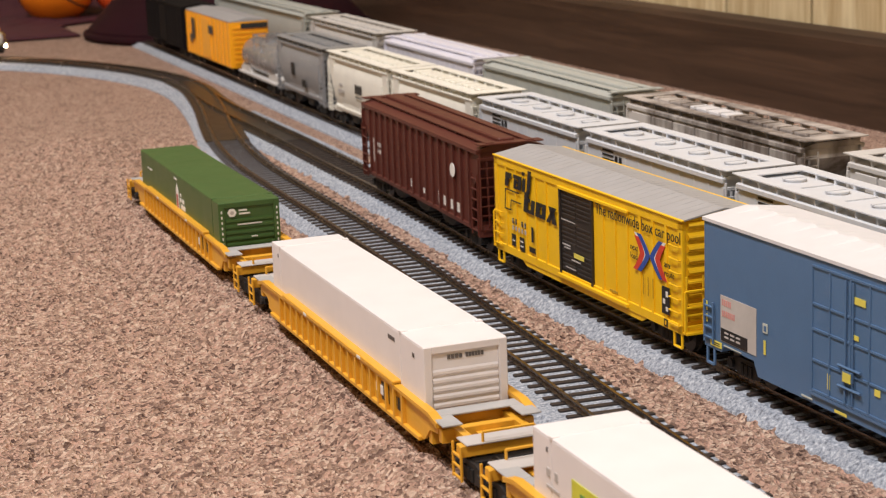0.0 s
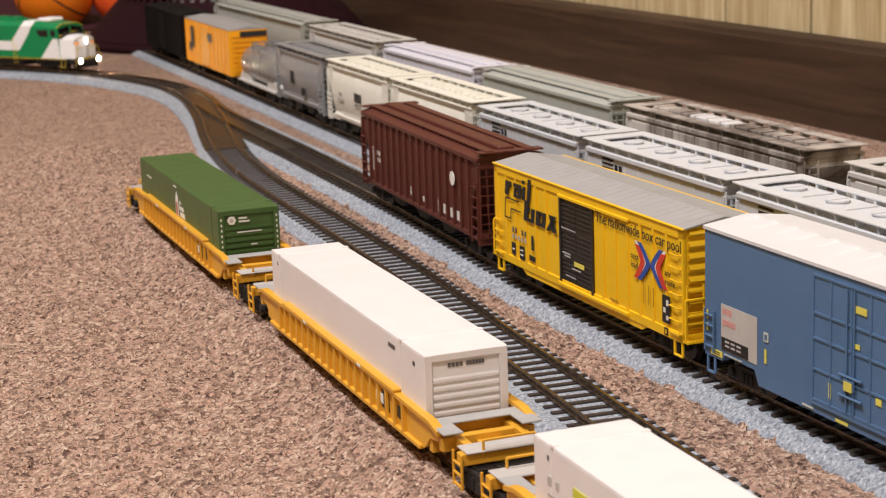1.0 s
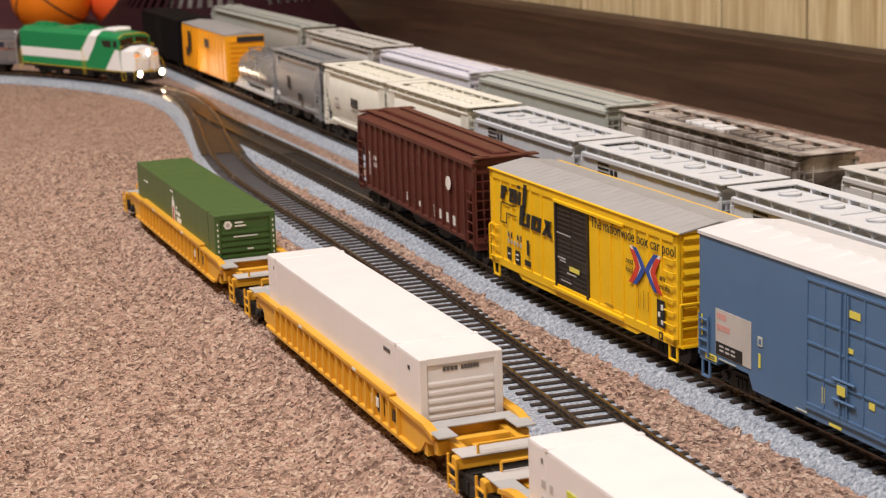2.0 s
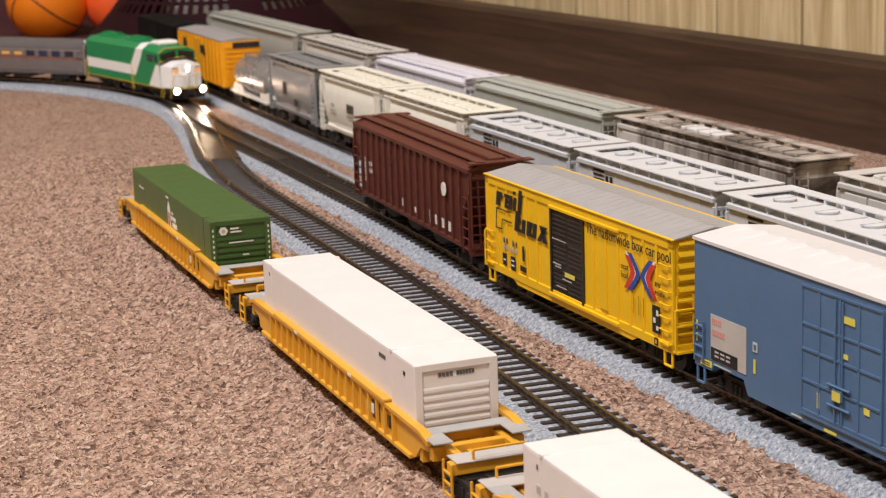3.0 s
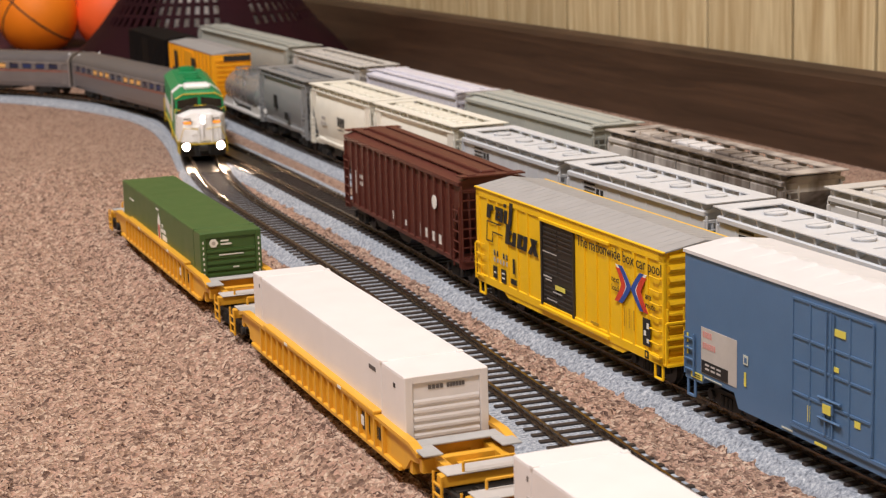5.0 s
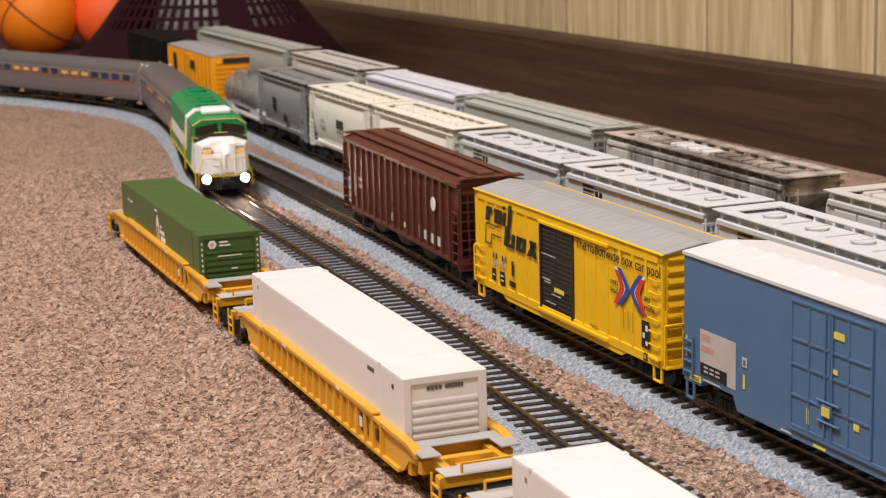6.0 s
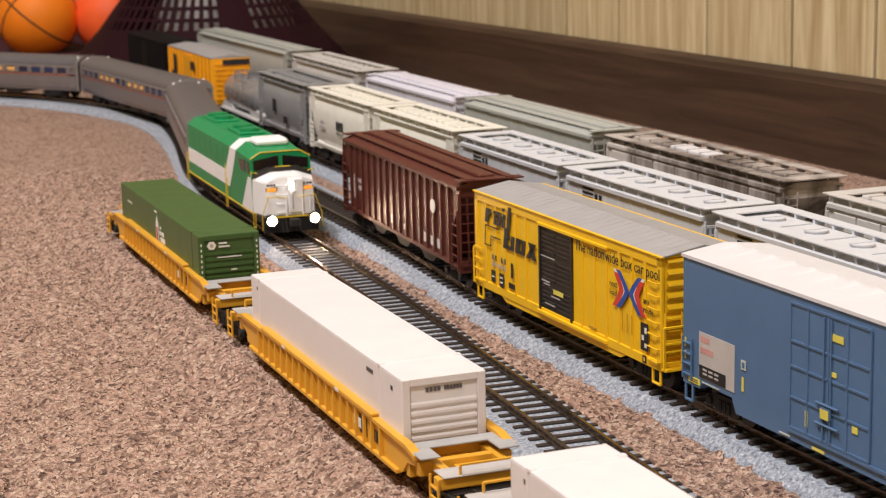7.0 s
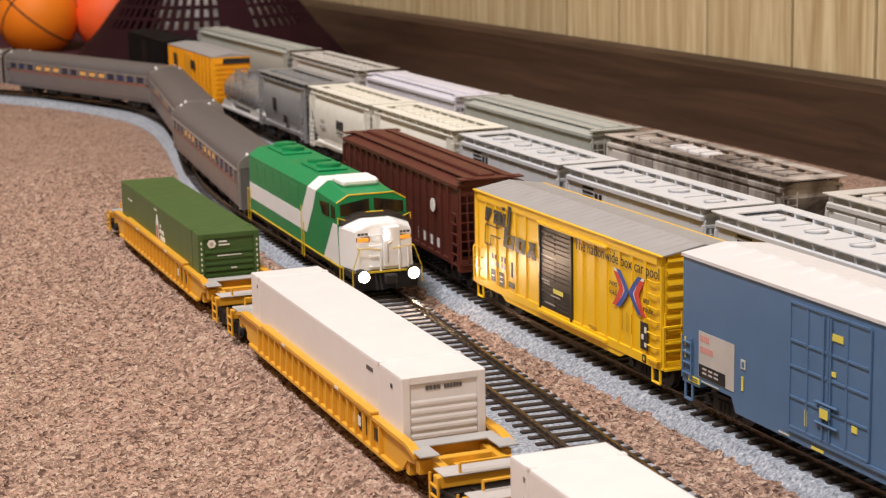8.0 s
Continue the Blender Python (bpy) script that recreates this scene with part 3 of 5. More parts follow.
        bars(root, MARK_DARK, x, [(-L + 0.0102, -L + 0.0107, 0.0362, 0.0377), (L - 0.0105, L - 0.0095, 0.037, 0.0385)])
        bm = bmesh.new()
        for i in range(4):
            box(bm, -0.0062 + i * 0.0014, -0.0052 + i * 0.0014, -L + 0.0008, -L + 0.0012, 0.0366, 0.0380)
        for i in range(6):
            box(bm, 0.0004 + i * 0.0011, 0.0012 + i * 0.0011, -L + 0.0008, -L + 0.0012, 0.0366, 0.0380)
        part("marking", bm, MARK_DARK, root)
    for o in root.children:
        if o.name.split(".")[0] in ("marking", "emblem", "emblem_centre"):
            o.location.z -= 0.0045
    return root


well_car(0.7985, 0.9855)
well_car(0.5203, 0.7063)
well_car(0.2455, 0.4316)
C = 6.5 * 0.0035
container(0.8005, 0.9835, GREEN_BOX, "dark green shipping container with white emblem in a well car", (-0.0785, ), True)
container(0.5205, 0.7062, WHITE_BOX, "plain white shipping container with ribbed end in a yellow well car", (-0.0928 + C, 0.0928 - C * 0.55))
third = container(0.2458, 0.4316, WHITE_BOX, "white shipping container with a yellow-green side decal", (-0.0928 + C, 0.0928 - C * 0.55))
bm = bmesh.new()
prism(bm, [(0.0665, 0.009), (0.0665, 0.0300), (-0.02, 0.0300), (0.03, 0.009)], "x", -0.01535, -0.0151)
part("decal", bm, paint("decal_yellow_green", (0.55, 0.56, 0.05), 0.5), third, "yellow-green side decal")
bars(third, paint("decal_green", (0.08, 0.25, 0.06), 0.5), -0.0154, [(0.0560, 0.0610, 0.0175, 0.0275), (0.048, 0.053, 0.012, 0.0245)])
bars(third, MARK_GREY, -0.0151, [(0.081, 0.0835, 0.0255, 0.028), (0.076, 0.078, 0.0255, 0.028), (0.075, 0.0835, 0.022, 0.023)])

# ---------------------------------------------------------------- covered hoppers
HOPPER_BROWN = paint("hopper_oxide_brown", (0.098, 0.024, 0.017), 0.45, 0.12)
HOPPER_GREY = paint("hopper_light_grey", (0.60, 0.625, 0.665), 0.45, 0.05)
HOPPER_WHITE = paint("hopper_cream_white", (0.76, 0.75, 0.68), 0.5, 0.05)
HOPPER_BLUEWHITE = paint("hopper_cool_white", (0.68, 0.68, 0.77), 0.45, 0.05)
HOPPER_SAGE = paint("hopper_sage_grey", (0.40, 0.42, 0.395), 0.5, 0.07)
HOPPER_STEEL = paint("hopper_steel_grey", (0.26, 0.27, 0.285), 0.4, 0.08)
HOPPER_PALE = paint("hopper_pale_grey", (0.55, 0.54, 0.525), 0.5, 0.08)
HOPPER_DIRTY = streaked("hopper_weathered", (0.56, 0.53, 0.50), (0.13, 0.105, 0.09))
DIRTY_ROOF = streaked("hopper_weathered_roof", (0.44, 0.40, 0.37), (0.12, 0.10, 0.09))


def covered_hopper(line, y0, y1, mat, label, sides="posts", roof="round", eave=0.0505, group="parked covered hoppers", panels=0, roofmat=None, bright=None):
    """Slope-ended hopper: side sheets, slope sheets, bays, roof with hatches and running boards, end ladders, trucks."""
    L, w = (y1 - y0) / 2, 0.0178
    roofmat = roofmat or mat
    root = thing("covered_hopper", label, "hopper car", group, line.car(y0, y1))
    sill = 0.0115
    # body between the slope sheets
    bm = bmesh.new()
    prof = [(-L + 0.003, eave), (-L + 0.003, eave - 0.006), (-L + 0.026, 0.020), (-L + 0.030, sill), (L - 0.030, sill), (L - 0.026, 0.020), (L - 0.003, eave - 0.006), (L - 0.003, eave)]
    prism(bm, prof, "x", -w + 0.0022, w - 0.0022)
    part("body", bm, mat, root)
    cut = [(-L + 0.0012, eave), (-L + 0.0012, eave - 0.010), (-L + 0.011, eave - 0.021), (-L + 0.013, sill + 0.002), (-L + 0.020, sill), (L - 0.020, sill), (L - 0.013, sill + 0.002), (L - 0.011, eave - 0.021), (L - 0.0012, eave - 0.010), (L - 0.0012, eave)]
    for s in (-1, 1):
        bm = bmesh.new()
        if sides == "round":
            zs = [(0.0, sill), (0.0007, sill + 0.001), (0.0007, sill + 0.003), (-0.0006, sill + 0.0045), (0.0012, 0.022), (0.0022, 0.030), (0.0018, 0.039), (0.0002, 0.0455), (-0.002, eave - 0.0006), (-0.004, eave - 0.0006), (-0.004, sill)]
            prism(bm, [(s * (w - 0.0022 + a), z) for a, z in zs], "y", -L + 0.012, L - 0.012)
            for q in (-1, 1):
                prism(bm, [(q * (L - 0.012), eave - 0.0006), (q * (L - 0.0012), eave - 0.0006), (q * (L - 0.0012), eave - 0.008), (q * (L - 0.012), eave - 0.028)], "x", s * (w - 0.004), s * (w - 0.001))
            part("side_sheet", bm, mat, root, smooth=True)
        else:
            prism(bm, cut, "x", s * (w - 0.0022), s * (w - 0.0012))
            box(bm, *sorted((s * (w - 0.0022), s * (w + 0.0002))), -L + 0.0012, L - 0.0012, eave - 0.0022, eave, 0.0002)
            box(bm, *sorted((s * (w - 0.0022), s * (w - 0.0002))), -L + 0.014, L - 0.014, sill, sill + 0.0022, 0.0002)
            part("side_sheet", bm, mat, root)
            if sides == "posts":
                n = panels or max(9, int(2 * L / 0.0105))
                bm = bmesh.new()
                box(bm, *sorted((s * (w - 0.0013), s * (w + 0.0001))), -0.0008, 0.0008, sill + 0.0018, eave - 0.002)
                post = part("side_post", bm, mat, root)
                for i in range(n):
                    y = -L + 0.0150 + (2 * L - 0.030) * i / (n - 1)
                    if i:
                        again(post, pose(0, y, 0))
                    else:
                        post.matrix_basis = pose(0, y, 0)
            elif sides == "seams":
                n = panels or 9
                bm = bmesh.new()
                box(bm, *sorted((s * (w - 0.0013), s * (w - 0.0010))), -0.0004, 0.0004, sill + 0.0018, eave - 0.002)
                post = part("side_seam", bm, mat, root)
                for i in range(n):
                    y = -L + 0.0150 + (2 * L - 0.030) * i / (n - 1)
                    if i:
                        again(post, pose(0, y, 0))
                    else:
                        post.matrix_basis = pose(0, y, 0)
            elif sides == "panels":
                n = panels or 7
                for i in range(n):
                    y = -L + 0.006 + (2 * L - 0.012) * (i + 0.5) / n
                    h = (2 * L - 0.012) / n / 2 - 0.0007
                    bm = bmesh.new()
                    prism(bm, [(s * (w - 0.0014), eave - 0.003), (s * (w - 0.0002), eave - 0.0040), (s * (w + 0.0002), sill + 0.008), (s * (w - 0.0014), sill + 0.006)], "y", y - h, y + h)
                    part("side_panel", bm, mat, root)
    # bays under the body
    for i in (-1, 0, 1) if L > 0.08 else (-0.6, 0.6):
        bm = bmesh.new()
        yc = i * L * 0.42
        prism(bm, [(yc - L * 0.19, sill + 0.001), (yc - 0.006, 0.0055), (yc + 0.006, 0.0055), (yc + L * 0.19, sill + 0.001)], "x", -w + 0.004, w - 0.004)
        part("bay", bm, BLACK, root)
    # end platforms, corner posts, ladders
    for q in (-1, 1):
        bm = bmesh.new()
        a, b = sorted((q * (L - 0.022), q * L))
        box(bm, -w + 0.002, w - 0.002, a, b, 0.0105, 0.0125)
        a, b = sorted((q * (L - 0.0016), q * L))
        box(bm, -w, w, a, b, 0.0092, 0.0132, 0.0002)
        for s in (-1, 1):
            box(bm, *sorted((s * (w - 0.0016), s * w)), a, b, 0.0125, eave - 0.004)
            rod(bm, (s * (w - 0.006), q * (L - 0.001), 0.0125), (s * (w - 0.006), q * (L - 0.004), eave - 0.004), 0.0006)
        part("end_frame", bm, mat, root)
        ladder(root, mat, -w + 0.001, -w + 0.0085, q * (L + 0.0004), 0.013, eave - 0.002, 8)
        ladder(root, mat, q * (L - 0.0095), q * (L - 0.0010), -w - 0.0002, 0.010, eave - 0.012 if sides != "round" else 0.030, 6, "y")
        bm = bmesh.new()
        box(bm, -0.0055, 0.0055, *sorted((q * (L - 0.006), q * (L - 0.0005))), 0.020, 0.024)
        cyl(bm, (0.008, q * (L - 0.0005), 0.028), 0.0028, q * 0.0006, "y", 14)
        part("brake_gear", bm, mat, root)
    # roof
    bm = bmesh.new()
    prism(bm, [(-w + 0.0005, eave - 0.0008), (-w + 0.0005, eave), (-w * 0.55, eave + 0.0022), (w * 0.55, eave + 0.0022), (w - 0.0005, eave), (w - 0.0005, eave - 0.0008)], "y", -L + 0.001, L - 0.001)
    part("roof", bm, roofmat, root)
    zb = eave + 0.0034
    if roof in ("round", "long", "mixed"):
        for s in (-1, 1):
            bm = bmesh.new()
            box(bm, *sorted((s * (w - 0.0062), s * (w + 0.0002))), -L + 0.002, L - 0.002, zb, zb + 0.0007, 0.0001)
            part("running_board", bm, roofmat, root)
            n = int(2 * L / 0.0135)
            bm = bmesh.new()
            prism(bm, [(s * (w - 0.0004), zb), (s * (w - 0.0060), zb), (s * (w - 0.0060), eave), (s * (w - 0.0014), eave)], "y", -0.0007, 0.0007)
            br = part("bracket", bm, roofmat, root)
            for i in range(n):
                y = -L + 0.004 + (2 * L - 0.008) * i / (n - 1)
                if i:
                    again(br, pose(0, y, 0))
                else:
                    br.matrix_basis = pose(0, y, 0)
        for q in (-1, 1):
            bm = bmesh.new()
            a, b = sorted((q * (L - 0.008), q * (L + 0.0025)))
            box(bm, -w, w, a, b, zb + 0.0001, zb + 0.0008, 0.0001)
            part("end_running_board", bm, roofmat, root)
    if roof == "round":
        n = 4
        for i in range(n):
            y = -L + 0.020 + (2 * L - 0.040) * i / (n - 1)
            for x in (0.0,):
                bm = bmesh.new()
                cyl(bm, (x, y, eave + 0.0016), 0.0048, 0.0014, "z", 20)
                cyl(bm, (x, y, eave + 0.0030), 0.0052, 0.0005, "z", 20)
                box(bm, x - 0.0056, x + 0.0056, y - 0.0005, y + 0.0005, eave + 0.0033, eave + 0.0038)
                part("hatch", bm, roofmat, root)
        for i in range(n - 1):
            y = -L + 0.020 + (2 * L - 0.040) * (i + 0.5) / (n - 1)
            part("roof_rib", bx(-0.0085, 0.0085, y - 0.0006, y + 0.0006, eave + 0.0021, eave + 0.0028), roofmat, root)
    if roof in ("long", "mixed"):
        n = 4
        for i in range(n):
            a = -L + 0.008 + (2 * L - 0.016) * i / n
            b = a + (2 * L - 0.016) / n - 0.0022
            bm = bmesh.new()
            box(bm, -0.0052, 0.0052, a, b, eave + 0.001, eave + 0.0038, 0.0005)
            for k in range(3):
                y = a + (b - a) * (k + 0.5) / 3
                box(bm, -0.0060, 0.0060, y - 0.0005, y + 0.0005, eave + 0.0030, eave + 0.0043)
            part("hatch", bm, bright if bright and i == 2 else roofmat, root, "newer white hatch cover" if bright and i == 2 else "")
    if roof == "trough":
        bm = bmesh.new()
        box(bm, -0.0042, 0.0042, -L + 0.006, L - 0.006, eave + 0.001, eave + 0.0042, 0.0006)
        part("hatch", bm, roofmat, root)
        for s in (-1, 1):
            bm = bmesh.new()
            box(bm, s * 0.0105 - 0.0022, s * 0.0105 + 0.0022, -L + 0.001, L - 0.001, eave + 0.0026, eave + 0.0033, 0.0001)
            for i in range(15):
                y = -L + 0.006 + (2 * L - 0.012) * i / 14
                box(bm, s * 0.0105 - 0.0018, s * 0.0105 + 0.0018, y - 0.0005, y + 0.0005, eave + 0.0005, eave + 0.0027)
            part("running_board", bm, roofmat, root)
        for q in (-1, 1):
            bm = bmesh.new()
            a, b = sorted((q * (L - 0.006), q * (L + 0.001)))
            box(bm, -w + 0.001, w - 0.001, a, b, eave + 0.0022, eave + 0.0029)
            part("end_running_board", bm, roofmat, root)
    running_gear(root, L - 0.018, L)
    return root


# ---------------------------------------------------------------- siding: hopper and two boxcars
brown = covered_hopper(SIDING, 0.7775, 0.977, HOPPER_BROWN, "oxide-brown covered hopper with ribbed sides on the siding", "posts", "trough", 0.0527, "cars on the siding", 16)
bm = bmesh.new()
cyl(bm, (-0.0182, -0.0965 + 0.034, 0.0375), 0.0036, 0.0003, "x", 18)
part("emblem", bm, MARK_WHITE, brown, "round white emblem")
bars(brown, MARK_WHITE, -0.0165, [(0.063 + 0.0042 * (i % 3), 0.0655 + 0.0042 * (i % 3), 0.030 - 0.004 * (i // 3), 0.0325 - 0.004 * (i // 3)) for i in range(6)] + [(0.018, 0.019, 0.0145, 0.020), (0.0075, 0.012, 0.0165, 0.021), (-0.012, -0.0095, 0.0165, 0.0195), (-0.036, -0.0345, 0.015, 0.022), (-0.047, -0.043, 0.016, 0.021), (-0.058, -0.054, 0.016, 0.021), (-0.068, -0.064, 0.016, 0.021), (0.08, 0.0812, 0.02, 0.034)])

YELLOW = paint("boxcar_yellow", (0.86, 0.52, 0.012), 0.38, 0.05)
ROOF_GREY = paint("boxcar_roof_grey", (0.34, 0.34, 0.35), 0.5, 0.08)
DOOR_BLACK = paint("boxcar_door_black", (0.03, 0.026, 0.024), 0.3, 0.15)
EMBLEM_RED = paint("emblem_red", (0.60, 0.055, 0.03), 0.5)
BLUE = paint("boxcar_blue", (0.085, 0.165, 0.305), 0.42, 0.06)
ROOF_WHITE = paint("boxcar_roof_white", (0.63, 0.63, 0.65), 0.55, 0.04)


def yellow_boxcar():
    y0, y1 = 0.5737, 0.7525
    L, w, sill, eave = (y1 - y0) / 2, 0.0182, 0.0098, 0.0545
    root = thing("boxcar", "yellow boxcar with grey roof and dark sliding door", "boxcar", "cars on the siding", SIDING.car(y0, y1))
    part("body", bx(-w + 0.0005, w - 0.0005, -L + 0.0022, L - 0.0022, sill + 0.002, eave), YELLOW, root)
    door0, door1 = -0.0135, 0.0185
    for s in (-1, 1):
        bm = bmesh.new()
        X = sorted((s * (w - 0.0014), s * (w + 0.0001)))
        box(bm, *X, -L, L, eave - 0.0036, eave + 0.0003, 0.0002)
        box(bm, *X, -L, L, sill, sill + 0.0038, 0.0002)
        prism(bm, [(-L + 0.028, sill + 0.0005), (-L + 0.034, sill - 0.0022), (L - 0.034, sill - 0.0022), (L - 0.028, sill + 0.0005)], "x", s * (w - 0.0012), s * (w - 0.0003))
        box(bm, *X, -L, -L + 0.0035, sill, eave, 0.0002)
        box(bm, *X, L - 0.0035, L, sill, eave, 0.0002)
        part("side_frame", bm, YELLOW, root)
        bm = bmesh.new()
        box(bm, *sorted((s * (w - 0.0013), s * (w + 0.0001))), -0.0009, 0.0009, sill + 0.003, eave - 0.003)
        post = part("side_post", bm, YELLOW, root)
        ys = [-L + 0.013 + i * 0.0108 for i in range(6)] + [L - 0.013 - i * 0.0108 for i in range(5)]
        for i, y in enumerate(ys):
            if i:
                again(post, pose(0, y, 0))
            else:
                post.matrix_basis = pose(0, y, 0)
        # corrugated sliding door with its tracks
        bm = bmesh.new()
        box(bm, *sorted((s * (w - 0.0012), s * (w - 0.0002))), door0, door1, sill + 0.0030, eave - 0.0042)
        box(bm, *sorted((s * (w - 0.0012), s * (w + 0.0006))), door0, door0 + 0.0014, sill + 0.003, eave - 0.0042)
        box(bm, *sorted((s * (w - 0.0012), s * (w + 0.0006))), door1 - 0.0014, door1, sill + 0.003, eave - 0.0042)
        door = part("sliding_door", bm, DOOR_BLACK, root, "dark corrugated sliding door")
        n, mid = 17, (door0 + door1) / 2
        for a, b in ((door0 + 0.0022, mid - 0.0006), (mid + 0.0006, door1 - 0.0022)):
            bm = bmesh.new()
            prism(bm, [(s * (w - 0.0003), -0.0006), (s * (w + 0.0002), -0.0003), (s * (w + 0.0002), 0.0003), (s * (w - 0.0003), 0.0006)], "y", a, b)
            rib = part("door_rib", bm, DOOR_BLACK, door)
            rib.matrix_basis = pose(0, 0, sill + 0.0055)
            for i in range(1, n):
                if i not in (5, 11):
                    again(rib, pose(0, 0, sill + 0.0055 + (eave - sill - 0.0125) * i / (n - 1)))
        bm = bmesh.new()
        box(bm, *sorted((s * (w - 0.001), s * (w + 0.0012))), door0 - 0.032, door1 + 0.001, sill + 0.0010, sill + 0.0026, 0.0002)
        part("door_track", bm, YELLOW, root)
        bm = bmesh.new()
        box(bm, *sorted((s * (w - 0.001), s * (w + 0.0008))), door0 - 0.032, door1 + 0.001, eave - 0.0044, eave - 0.0030, 0.0002)
        part("door_track", bm, YELLOW, root)
        for q in (-1, 1):
            bm = bmesh.new()
            for i in range(7 if q * s > 0 else 4):
                z = sill + 0.0035 + i * 0.0052
                rod(bm, (s * (w + 0.0010), q * (L - 0.0012), z), (s * (w + 0.0010), q * (L - 0.0092), z), 0.0003)
                for y in (L - 0.0014, L - 0.0090):
                    rod(bm, (s * w, q * y, z), (s * (w + 0.001), q * y, z), 0.0003)
            part("grab_iron", bm, YELLOW, root)
            stirrup(root, YELLOW, s * (w - 0.0006), q * (L - 0.0015), q * (L - 0.0075), 0.0042, sill + 0.0005)
    for q in (-1, 1):
        bm = bmesh.new()
        a, b = sorted((q * (L - 0.0026), q * (L - 0.0014)))
        box(bm, -w + 0.001, w - 0.001, a, b, sill, eave)
        rb = bmesh.new()
        prism(rb, [(q * (L - 0.0016), -0.0018), (q * (L - 0.0001), -0.0007), (q * (L + 0.0003), 0), (q * (L - 0.0001), 0.0007), (q * (L - 0.0016), 0.0018)], "x", -w + 0.0030, w - 0.0030)
        rib = part("end_rib", rb, YELLOW, root)
        rib.matrix_basis = pose(0, 0, sill + 0.006)
        for i in range(1, 9):
            again(rib, pose(0, 0, sill + 0.006 + i * 0.0046))
        prism(bm, [(-w + 0.001, eave), (0, eave + 0.003), (w - 0.001, eave)], "y", q * (L - 0.0026), q * (L - 0.0004))
        part("corrugated_end", bm, YELLOW, root, "yellow end wall pressed in horizontal ribs")
        bm = bmesh.new()
        for z in (0.021, 0.0275):
            rod(bm, (-w, q * (L + 0.002), z), (w, q * (L + 0.002), z), 0.0005)
        for x in (-w, -w * 0.35, w * 0.35, w):
            rod(bm, (x, q * (L + 0.002), 0.011), (x, q * (L + 0.002), 0.0275), 0.0005)
        box(bm, -w, w, *sorted((q * (L - 0.001), q * (L + 0.0034))), 0.0104, 0.0112)
        part("end_railing", bm, YELLOW, root)
        ladder(root, YELLOW, -w + 0.0012, -w + 0.0085, q * (L + 0.0010), 0.011, 0.033, 5)
    # peaked roof with pressed cross ribs and yellow eaves
    bm = bmesh.new()
    prism(bm, [(-w - 0.0004, eave + 0.0002), (-w - 0.0004, eave + 0.0007), (0, eave + 0.0038), (w + 0.0004, eave + 0.0007), (w + 0.0004, eave + 0.0002), (0, eave + 0.0030)], "y", -L - 0.0006, L + 0.0006)
    part("roof", bm, ROOF_GREY, root)
    for s in (-1, 1):
        bm = bmesh.new()
        box(bm, *sorted((s * (w - 0.0006), s * (w + 0.0007))), -L - 0.0008, L + 0.0008, eave + 0.0002, eave + 0.0009, 0.0002)
        part("eave_trim", bm, YELLOW, root)
    n = 30
    step = 2 * L / n
    for i in range(n):
        y = -L + step * i
        bm = bmesh.new()
        for s in (-1, 1):
            prism(bm, [(s * 0.0006, y + 0.0006), (s * (w - 0.002), y + 0.0006), (s * (w - 0.002), y + 0.0020), (s * 0.0006, y + 0.0020)], "z", eave + 0.0005, eave + 0.00078)
        for v in bm.verts:
            v.co.z += (1 - abs(v.co.x) / w) * 0.0031
        part("roof_panel", bm, ROOF_GREY, root)
    # lettering and marks on the visible side
    x = -w - 0.0002
    P = lambda y, z: on_side(x - 0.00005, y, z)
    def sheared(y, z, wd, ht, lean=0.20, name="wordmark"):
        bm = bmesh.new()
        prism(bm, [(y, z), (y - wd, z), (y - wd - lean * ht, z + ht), (y - lean * ht, z + ht)], "x", x - 0.00012, x + 0.00003)
        part(name, bm, MARK_BLACK, root)
    # two heavy slanted word shapes as plain strokes, with a thin stepped outline below the first
    B, C = 0.0424, 0.0334
    for (y, z, wd, ht) in ((0.0770, B, 0.0040, 0.0066), (0.0730, B + 0.0040, 0.0034, 0.0026),
                           (0.0672, B, 0.0026, 0.0046), (0.0672, B + 0.0048, 0.0060, 0.0018), (0.0625, B, 0.0034, 0.0066), (0.0648, B, 0.0024, 0.0014), (0.0648, B + 0.0026, 0.0024, 0.0012),
                           (0.0578, B, 0.0032, 0.0064), (0.0575, B + 0.0076, 0.0030, 0.0016), (0.0528, B, 0.0034, 0.0106),
                           (0.0566, C, 0.0044, 0.0094), (0.0522, C, 0.0040, 0.0016), (0.0522, C + 0.0050, 0.0030, 0.0018), (0.0490, C, 0.0038, 0.0066),
                           (0.0438, C, 0.0042, 0.0068), (0.0396, C, 0.0030, 0.0016), (0.0396, C + 0.0050, 0.0030, 0.0018), (0.0372, C, 0.0038, 0.0068)):
        sheared(y, z, wd, ht)
    sheared(0.0322, C - 0.0004, 0.0036, 0.0074, 0.95)
    sheared(0.0258, C - 0.0004, 0.0042, 0.0074, -0.50)
    for (y, z, wd, ht) in ((0.0778, 0.0312, 0.0006, 0.0098), (0.0762, 0.0405, 0.0150, 0.0006), (0.0778, 0.0312, 0.0065, 0.0006), (0.0712, 0.0312, 0.0006, 0.0050), (0.0705, 0.0360, 0.0110, 0.0006)):
        sheared(y, z, wd, ht, 0.12, "outline_mark")
    words("The nationwide box car pool", 0.0068, MARK_BLACK, root, P(-0.0165, 0.0455), squeeze=0.90)
    words("next\nload", 0.0036, MARK_BLACK, root, P(-0.0475, 0.0362))
    words("any\nroute", 0.0036, MARK_BLACK, root, P(-0.0755, 0.0345))
